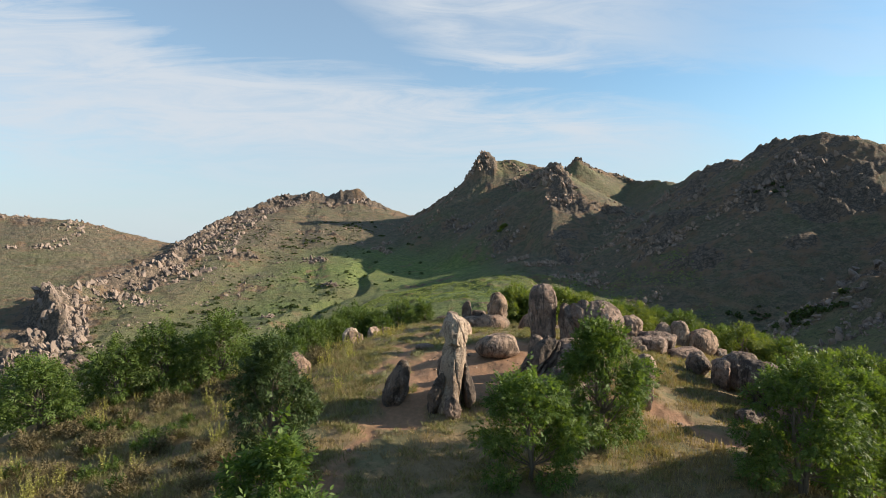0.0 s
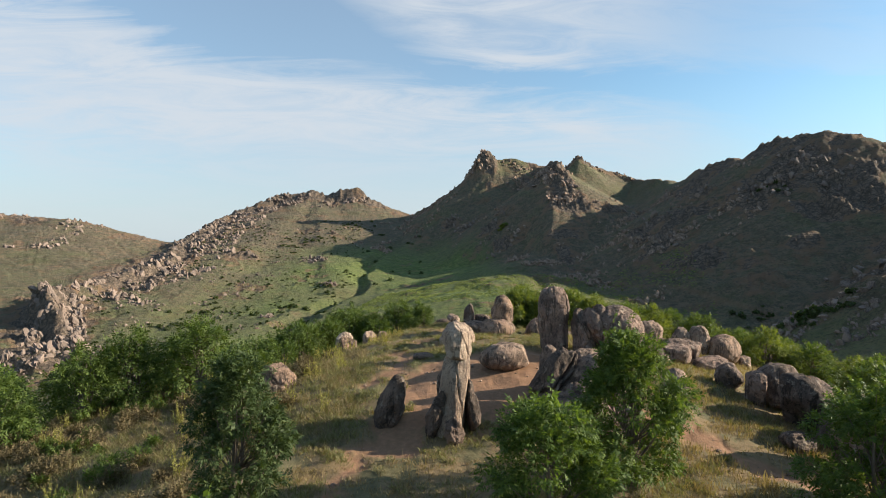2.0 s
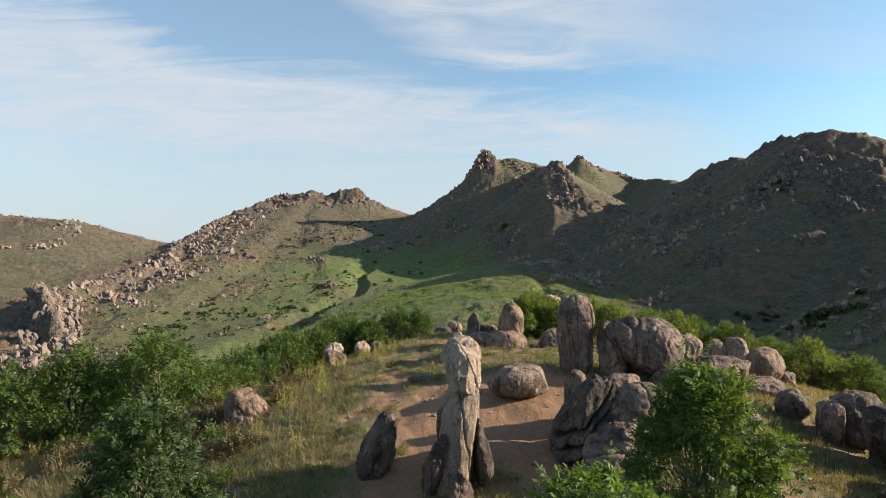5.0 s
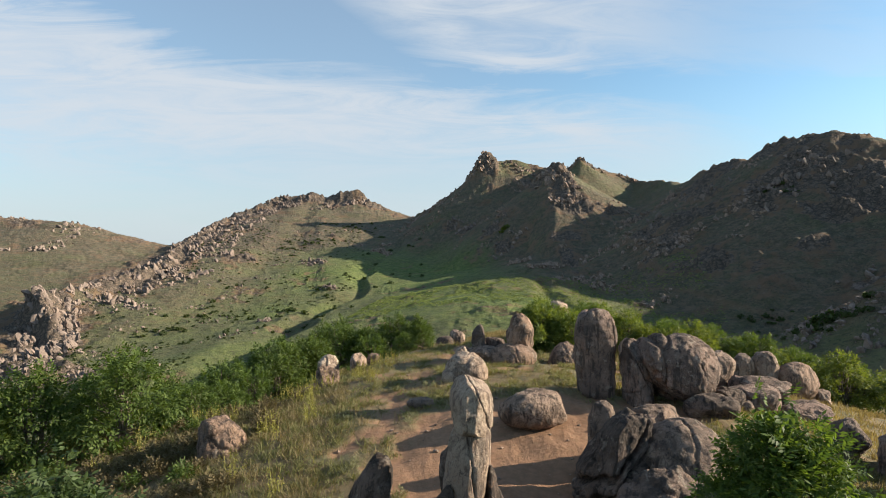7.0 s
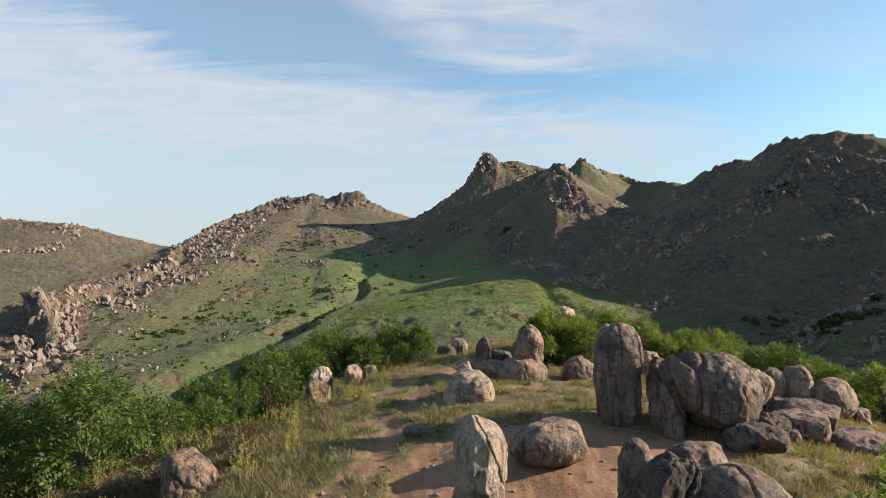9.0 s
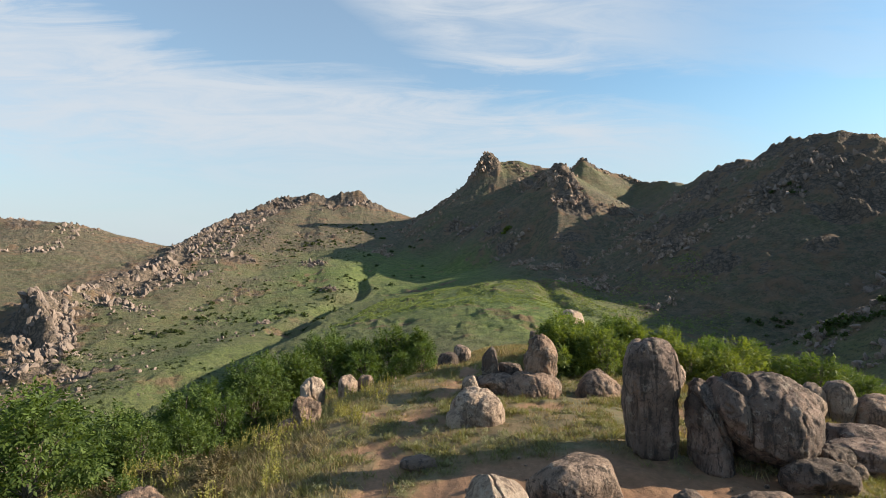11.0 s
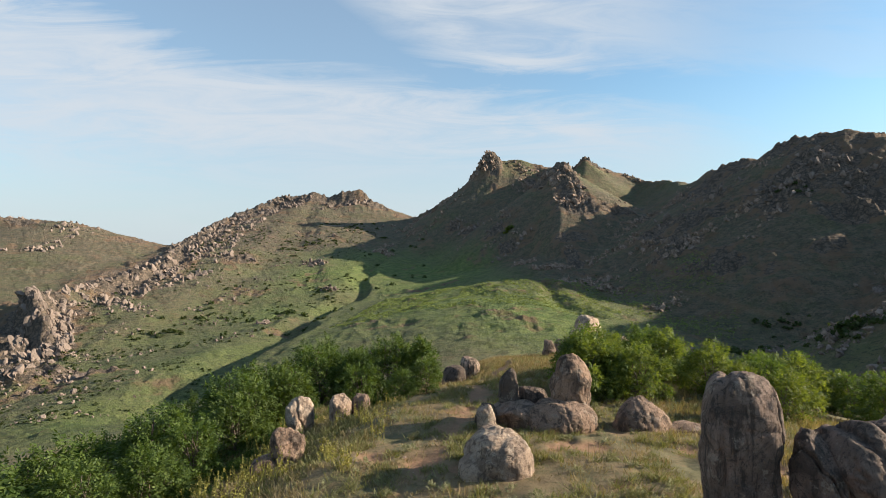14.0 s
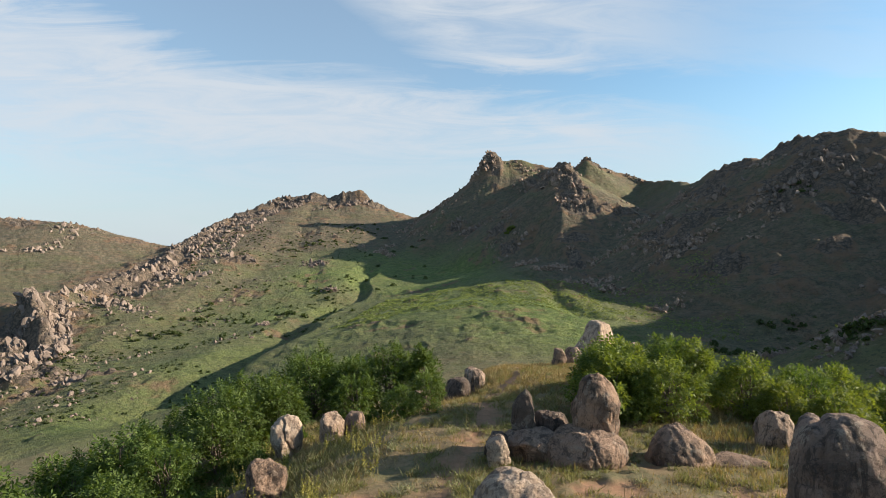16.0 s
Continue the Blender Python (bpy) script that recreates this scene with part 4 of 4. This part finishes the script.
LEFT_BELT = [(-9.2, 36, .8), (-10.8, 38, .95), (-8.8, 41, .9), (-11.2, 31, .8), (-9.6, 33.5, .75), (-7.8, 43, .85), (-9.4, 30, .6), (-13.5, 24.5, .8), (-15.5, 22.5, .75), (-12.2, 25.5, .85), (-11.6, 28, .9), (-13.5, 31, 1), (-12.2, 34, .95), (-15, 35, 1), (-14.2, 39, 1.05), (-10.2, 42.8, 1.05), (-8.5, 44.5, 1), (-13, 45, 1), (-7, 46.5, .95), (-10.5, 48, 1), (-5.3, 47.5, .85), (-8, 50, 1), (-4.6, 44.6, .7), (-3.2, 46.5, .85), (-2.0, 47.5, .8), (-16, 42, 1), (-16.5, 29, 1), (-17.5, 20, .8), (-18, 25.5, .9), (-18, 36, 1), (-6, 52, .9), (-10.8, 37, .95), (-9, 39.5, .8), (-11.5, 31.5, .85), (-7.6, 42.5, .7)]
for k, (bx, by, s) in enumerate(LEFT_BELT):
    again((shrub_a, shrub_b)[k % 2], bx, by, rs.uniform(0, 360), s * rs.uniform(1.0, 1.25))
stand(tree("ash_shrub", 121, 3.0, 1.0, 20, 560, .25, 2, LEAF_FAR, "tall slim ash shrub at the edge of the knoll", "shrub", .1, 2, .24), -1.7, 46)
again(shrub_a, -1.1, 36.5, 50, .42, "low spreading shrub beside the footpath")
again(shrub_a, -2.0, 37.3, 150, .4, "low spreading shrub beside the footpath")
for k in range(52):
    bx = 4.2 + 30 * ((k * 0.618) % 1) ** 1.25
    by = 34.6 + rs.uniform(0, 5) + (bx - 4) * rs.uniform(-.2, .3)
    again((shrub_c, shrub_a, shrub_c)[k % 3], bx, by, rs.uniform(0, 360), rs.uniform(.52, .76), "light-green ash shrub behind the boulders")
for k in range(16):
    bx = 16.5 + rs.uniform(0, 14)
    by = 20 + rs.uniform(0, 14)
    again((shrub_c, shrub_a)[k % 2], bx, by, rs.uniform(0, 360), rs.uniform(.65, .9), "light-green ash shrub below the boulders")


# ---- grass, weeds and scrub on the knoll ----
def blades(rng, x, y, per, tall, wide, spread_, lean):
    """Upright blades in tufts at x, y, as narrow quads."""
    n = len(x)
    z = height_at(x, y)
    foot = np.stack([x, y, z - 0.02], -1)
    foot = np.repeat(foot, per, 0)
    foot[:, :2] += rng.normal(size=(n * per, 2)) * spread_
    h = np.repeat(tall, per) * rng.uniform(0.5, 1.15, n * per)
    tilt = rng.normal(size=(n * per, 2)) * lean
    tip = foot + np.stack([tilt[:, 0] * h, tilt[:, 1] * h, h], -1)
    a = rng.uniform(0, 2 * math.pi, n * per)
    w = np.stack([np.cos(a), np.sin(a), 0 * a], -1) * wide
    v = np.stack([foot - w, foot + w, tip + w * 0.35, tip - w * 0.35], 1).reshape(-1, 3)
    return v, np.arange(len(v)).reshape(-1, 4)


def meadow(name, label, seed, count, box, tall, per, wide, mat, keep, spread_=0.07, lean=0.28):
    """Tufts strewn over box where keep(x, y, noise) holds, off the bare soil."""
    rng = np.random.default_rng(seed)
    x = rng.uniform(box[0], box[1], count)
    y = rng.uniform(box[2], box[3], count)
    p = np.stack([x, y, 0 * x], -1)
    n = fbm(p * 1.1, 4, seed)
    ok = (soil(x, y) < rng.uniform(0.1, 0.75, count)) & keep(x, y, n)
    x, y = x[ok], y[ok]
    t = tall[0] + (tall[1] - tall[0]) * rng.uniform(0, 1, len(x)) ** 1.5
    v, f = blades(rng, x, y, per, t, wide, spread_, lean)
    ob = new(name, mesh_of(name, v, f, mat, False))
    tagged(ob, label, "grass", kind="stuff")


meadow("short_grass", "short grey-green grass tufts on the knoll", 201, 16000, (-6, 12, 10, 48), (.05, .19), 24, .009, HERB, lambda x, y, n: n > -.05, .08, .7)
meadow("dry_turf", "short straw-coloured turf on the knoll", 202, 22000, (-6, 13, 8, 50), (.03, .13), 10, .010, STRAW, lambda x, y, n: n < .25, .1, .5)
meadow("seed_heads", "thin dry seed heads standing on the knoll", 208, 2600, (-6, 10, 12, 48), (.2, .4), 4, .006, STRAW, lambda x, y, n: n > .1, .06, .25)
meadow("tall_dry_grass", "tall dry grass on the left slope of the knoll", 203, 20000, (-15, -2.5, 9, 44), (.06, .24), 12, .008, STRAW, lambda x, y, n: (n > -.1) & (x < -3.2 + n), .1, .65)
meadow("tall_green_grass", "tall green grass between the shrubs", 204, 12000, (-15, -2.5, 9, 46), (.06, .26), 12, .009, HERB, lambda x, y, n: n < .15, .1, .65)
meadow("pale_dry_grass", "pale straw grass at the far end of the knoll", 209, 7000, (-2, 9, 38, 56), (.1, .26), 10, .012, STRAW, lambda x, y, n: n > -.3, .11, .4)
meadow("slope_dry_grass", "dry golden grass on the slope by the boulders", 205, 10000, (5, 18, 8, 36), (.08, .26), 9, .011, STRAW, lambda x, y, n: (n > -.25), .1, .3)


def plumes(name, label, seed, count, box, tall, stems, mat, keep):
    """Upright feathery weeds: stems in bunches, set with small leaves towards the tip."""
    rng = np.random.default_rng(seed)
    x, y = rng.uniform(box[0], box[1], count), rng.uniform(box[2], box[3], count)
    n = fbm(np.stack([x, y, 0 * x], -1) * 0.8, 3, seed)
    ok = keep(x, y, n) & (soil(x, y) < 0.2)
    x, y = np.repeat(x[ok], stems), np.repeat(y[ok], stems)
    m = len(x)
    a, lean = rng.uniform(0, 2 * math.pi, m), rng.uniform(.05, .4, m)
    h = rng.uniform(tall[0], tall[1], m)
    foot = np.stack([x, y, height_at(x, y) - .02], -1) + rng.normal(size=(m, 3)) * (.08, .08, 0)
    tip = foot + np.stack([np.cos(a) * lean * h, np.sin(a) * lean * h, h], -1)
    w = np.stack([-np.sin(a), np.cos(a), 0 * a], -1) * .006
    quads = [np.stack([foot - w, foot + w, tip + w * .4, tip - w * .4], 1)]
    for k in range(14):
        t = rng.uniform(.3, 1.0, m)[:, None]
        c = foot + (tip - foot) * t
        d = rng.normal(size=(m, 3)) + (0, 0, .5)
        d = d / np.linalg.norm(d, axis=1)[:, None] * (.1 * (1.25 - t))
        e = np.cross(d, rng.normal(size=(m, 3)))
        e = e / np.linalg.norm(e, axis=1)[:, None] * .016
        quads.append(np.stack([c, c + d * .5 + e, c + d, c + d * .5 - e], 1))
    v = np.concatenate(quads).reshape(-1, 3)
    ob = new(name, mesh_of(name, v, np.arange(len(v)).reshape(-1, 4), mat, False))
    tagged(ob, label, "weeds", kind="stuff")


plumes("yellow_weed", "yellow-green feathery weeds along the shrubs", 206, 430, (-14, -3.6, 8, 40), (.4, .85), 9, WEED, lambda x, y, n: (n > .18) & (x < -3.2 - .06 * (y - 20)))
plumes("yellow_stalk", "yellow stalks round the pale rocks", 207, 110, (-6.5, -2.2, 28, 42), (.3, .65), 8, WEED, lambda x, y, n: n > .05)


def scrub(name, label, seed, count, box, size, leaf, mat, keep):
    """Low mounds of small twiggy leaves."""
    rng = np.random.default_rng(seed)
    x, y = rng.uniform(box[0], box[1], count), rng.uniform(box[2], box[3], count)
    n = fbm(np.stack([x, y, 0 * x], -1) * 0.4, 3, seed)
    ok = keep(x, y, n) & (soil(x, y) < 0.2)
    x, y = x[ok], y[ok]
    z = height_at(x, y)
    cs, outs = [], []
    for bx, by, bz in zip(x, y, z):
        s = rng.uniform(*size)
        k = int(220 * s)
        d = rng.normal(size=(k, 3))
        d /= np.linalg.norm(d, axis=1)[:, None]
        d[:, 2] = np.abs(d[:, 2])
        cs.append(np.array((bx, by, bz)) + d * s * rng.uniform(0.3, 1, k)[:, None] * (.7, .7, .75))
        outs.append(d + np.array((0, 0, .6)))
    v, f = leaves(rng, np.concatenate(cs), np.concatenate(outs), leaf, 2, .22)
    ob = new(name, mesh_of(name, v, f, mat, False))
    tagged(ob, label, "scrub", kind="stuff")


scrub("sage_tufts", "low sage-green tufts among bare soil on the knoll", 213, 1100, (-3, 10, 16, 47), (.1, .26), .07, SAGE, lambda x, y, n: n > -.15)
scrub("brown_scrub", "brown dry scrub on the grassy slope", 211, 190, (-15, -5, 10, 30), (.3, .7), .16, SCRUB, lambda x, y, n: n > -.1)
scrub("green_scrub", "low green scrub between grass and shrubs", 212, 190, (-14, -3, 12, 48), (.25, .6), .16, LEAF_FAR, lambda x, y, n: (n < .1) & (x < -5 + .08 * (y - 20)))


# ---- rocks and bushes on the hills ----
def hill_rocks(name, label, seed, spots, size, mat, tall=1.3, level=2):
    """Angular blocks and slabs of rock at the spots, joined."""
    rng = np.random.default_rng(seed)
    d, f = ball(level)
    x, y = spots
    z = height_at(x, y)
    vs, fs = [], []
    for k in range(len(x)):
        s = size[0] * (size[1] / size[0]) ** (rng.uniform() ** 1.8)
        v = d * rng.uniform(0.9, 1.1, len(d))[:, None]
        for _ in range(6):
            n = rng.normal(size=3)
            n /= np.linalg.norm(n)
            v = v - np.outer(np.maximum(v @ n - rng.uniform(.28, .62), 0), n)
        v = v * np.array((rng.uniform(.4, .9), rng.uniform(.7, 1.3), tall * rng.uniform(.6, 1.3))) * s / 1.45
        m = np.array(Euler((rng.normal() * .25, rng.normal() * .25 - .35, rng.normal() * .7)).to_matrix())
        vs.append(v @ m.T + (x[k], y[k], z[k] + s * 0.12))
        fs.append(f + k * len(d))
    ob = new(name, mesh_of(name, np.concatenate(vs), np.concatenate(fs), mat, False))
    tagged(ob, label, "rocks", kind="stuff")


def strewn(seed, line, inner, outer, count, clump=0.0, scale=14):
    """Spots along a line, from inner to outer metres off it (to its left), in clumps."""
    rng = np.random.default_rng(seed)
    pts = np.array([p[:2] for p in line], float)
    seg = np.linalg.norm(np.diff(pts, axis=0), axis=1)
    pos = np.concatenate([[0], np.cumsum(seg)])
    s = rng.uniform(0, pos[-1], count * 4)
    i = np.clip(np.searchsorted(pos, s) - 1, 0, len(seg) - 1)
    u = (pts[i + 1] - pts[i]) / seg[i][:, None]
    p = pts[i] + u * (s - pos[i])[:, None]
    off = inner + (outer - inner) * rng.uniform(0, 1, count * 4) ** 1.4
    p = p + np.stack([-u[:, 1], u[:, 0]], -1) * off[:, None]
    n = fbm(np.concatenate([p, 0 * p[:, :1]], 1) / scale, 3, seed)
    p = p[n > clump][:count]
    return p[:, 0], p[:, 1]


hill_rocks("ridge_rocks", "pinkish-grey jagged rocks along the left ridge", 301, strewn(301, LEFT_HILL[7:], -8, 46, 2300, .08, 8), (.6, 4.0), HILL_STONE, 1.4)
hill_rocks("outcrop_rocks", "pinkish jagged rocks piled on the steep outcrop", 302, strewn(302, OUTCROP, -9, 15, 1000, -.1, 8), (.6, 3.4), HILL_STONE, 1.9)
hill_rocks("slope_rocks", "small pale rocks strewn over the left slope", 303, strewn(303, LEFT_HILL[8:] + OUTCROP[1:], 6, 95, 1400, .1, 12), (.35, 2.4), HILL_STONE, 1.0, 1)
hill_rocks("foot_rocks", "grey broken rocks at the foot of the outcrop", 311, strewn(311, FOOT, -6, 7, 150, -.1, 9), (.5, 2.6), HILL_STONE, 1.2)
hill_rocks("lower_slope_rocks", "small grey rocks on the lower left slope", 312, strewn(312, [(-190, 245), (-150, 200), (-105, 165)], -45, 45, 800, .15, 9), (.3, 2.0), HILL_STONE, 1.1, 1)
hill_rocks("spire_rocks", "dark crags on the pointed peak", 313, strewn(313, PEAKS[5:10], -14, 4, 140, -.2, 10), (1.5, 4), GREY, 1.6)
hill_rocks("summit_rocks", "ruddy rocks on the far left summit", 304, strewn(304, LEFT_HILL[2:8], -4, 55, 420, .2, 22), (1.0, 4.5), HILL_STONE, 1.2)
hill_rocks("peak_rocks", "dark crags on the peaks", 305, strewn(305, PEAKS[9:22], -6, 16, 190, .1, 11), (.8, 3.2), GREY, 1.4)
hill_rocks("peak_face_rocks", "dark crags below the peaks", 306, strewn(306, PEAKS[1:15], -150, -4, 1000, .2, 18), (.6, 3.6), GREY, 1.2)
hill_rocks("spur_rocks", "dark crags on the middle spur", 307, strewn(307, CRAG[2:8], -16, 8, 260, .0, 8), (1.2, 4.5), GREY, 1.5)
hill_rocks("right_hill_rocks", "dark rocks on the shaded right hill", 308, strewn(308, RIGHT_HILL[1:11], -170, -22, 1500, .25, 16), (.5, 3.8), GREY, 1.1, 1)
hill_rocks("far_left_rocks", "ruddy rocks on the far left hill", 309, strewn(309, FAR_LEFT[:4], -110, 4, 700, .15, 24), (1.0, 4.5), HILL_STONE, 1.1)
hill_rocks("near_spur_rocks", "grey rocks on the near right spur", 310, strewn(310, RIGHT_SPUR[:4], -40, 12, 1300, .0, 8), (.4, 2.6), HILL_STONE, 1.1, 1)


def hill_bushes(name, label, seed, spots, size, mat, k=36):
    rng = np.random.default_rng(seed)
    x, y = spots
    z = height_at(x, y)
    quads = []
    for bx, by, bz in zip(x, y, z):
        s = size[0] * (size[1] / size[0]) ** rng.uniform()
        d = rng.normal(size=(k, 3))
        d /= np.linalg.norm(d, axis=1)[:, None]
        d[:, 2] = np.abs(d[:, 2])
        c = np.array((bx, by, bz)) + d * s * rng.uniform(.45, 1, k)[:, None] * (.6, .6, .55)
        a, b = rng.normal(size=(k, 3)), rng.normal(size=(k, 3))
        a *= 0.2 * s / np.linalg.norm(a, axis=1)[:, None]
        b *= 0.2 * s / np.linalg.norm(b, axis=1)[:, None]
        quads.append(np.stack([c - a, c - b, c + a, c + b], 1))
    v = np.concatenate(quads).reshape(-1, 3)
    ob = new(name, mesh_of(name, v, np.arange(len(v)).reshape(-1, 4), mat, False))
    tagged(ob, label, "bushes", kind="stuff")


hill_bushes("slope_bushes", "small dark green bushes on the left slope", 321, strewn(321, LEFT_HILL[8:] + OUTCROP[1:], 12, 150, 1000, -.15, 20), (.4, 2.2), BUSH)
hill_bushes("spur_bushes", "low green tufts on the sunny spur", 325, strewn(325, SPUR[1:3], -75, 85, 6500, -.2, 14), (.45, 1.4), HILL_HERB, 9)
hill_bushes("lower_slope_bushes", "small green bushes on the lower left slope", 326, strewn(326, [(-190, 245), (-150, 200), (-105, 165)], -45, 60, 900, -.1, 16), (.3, 1.5), BUSH)
hill_bushes("valley_bushes", "dark bushes along the valley", 322, strewn(322, [(-40, 600), (-42, 420), (-70, 330), (-95, 270)], -30, 30, 70, .0, 25), (1.2, 4), BUSH)
hill_bushes("high_bushes", "scattered bushes on the shaded hill", 324, strewn(324, RIGHT_HILL[1:11], -190, -10, 50, .1, 30), (.5, 1.4), BUSH)


def knots(seed, places, reach, each):
    """Small groups of spots round the places."""
    rng = np.random.default_rng(seed)
    p = np.repeat(np.array(places, float), each, 0)
    p = p + rng.normal(size=p.shape) * reach
    return p[:, 0], p[:, 1]


hill_rocks("meadow_rocks", "grey rock groups on the green left slope", 314, knots(314, [(-76, 387), (-72, 389), (-100, 468), (-106, 466), (-90, 309), (-94, 311), (-150, 467)], (2.6, 2.2), 16), (.8, 3.0), HILL_STONE, 1.1)
hill_rocks("flank_rocks", "purplish-grey crags on the shaded flanks", 315, knots(315, [p[:2] for p in ROCK_BANDS[:17]], (6, 6), 42), (.7, 3.6), HILL_STONE, 1.3)
hill_bushes("slope_shrubs", "rounded dark shrubs on the left slope", 327, knots(327, [(-140, 301), (-138, 304), (-141, 330), (-137, 354), (-139, 519), (-128, 516), (-122, 532), (-113, 535), (-109, 612), (-92, 601), (-80, 578), (-78, 623), (-95, 590)], (4, 4), 5), (1.6, 4.0), BUSH)
hill_bushes("valley_shrubs", "dark bushes at the foot of the shaded right hill", 329, knots(329, [(97, 151), (95, 156), (120, 206), (126, 210), (120, 226), (178, 316), (90, 190), (84, 200), (105, 195)], (3.5, 3.5), 14), (1.2, 3.2), BUSH)
hill_bushes("crag_tree", "single green tree on the shaded crag slope", 328, knots(328, [(47, 455)], (1.6, 1.2), 7), (3.0, 4.5), LEAF_SUNNY)


def pebbles(name, label, seed, count, box, size, mat):
    """Loose stones lying on the bare soil."""
    rng = np.random.default_rng(seed)
    x, y = rng.uniform(box[0], box[1], count), rng.uniform(box[2], box[3], count)
    ok = soil(x, y) > 0.4
    x, y = x[ok], y[ok]
    z = height_at(x, y)
    d, f = ball(2)
    vs, fs = [], []
    for k in range(len(x)):
        s = size[0] * (size[1] / size[0]) ** (rng.uniform() ** 2)
        v = d * rng.uniform(.75, 1.2, len(d))[:, None] * np.array((1, rng.uniform(.6, 1), rng.uniform(.4, .8))) * s / 2
        a = rng.uniform(0, 6.28)
        v[:, :2] = v[:, :2] @ np.array([[math.cos(a), math.sin(a)], [-math.sin(a), math.cos(a)]])
        vs.append(v + (x[k], y[k], z[k] + s * .12))
        fs.append(f + k * len(d))
    ob = new(name, mesh_of(name, np.concatenate(vs), np.concatenate(fs), mat, False))
    tagged(ob, label, "stones", kind="stuff")


pebbles("loose_stones", "small loose stones on the trodden soil", 331, 900, (-4, 10, 12, 36), (.03, .16), GREY)
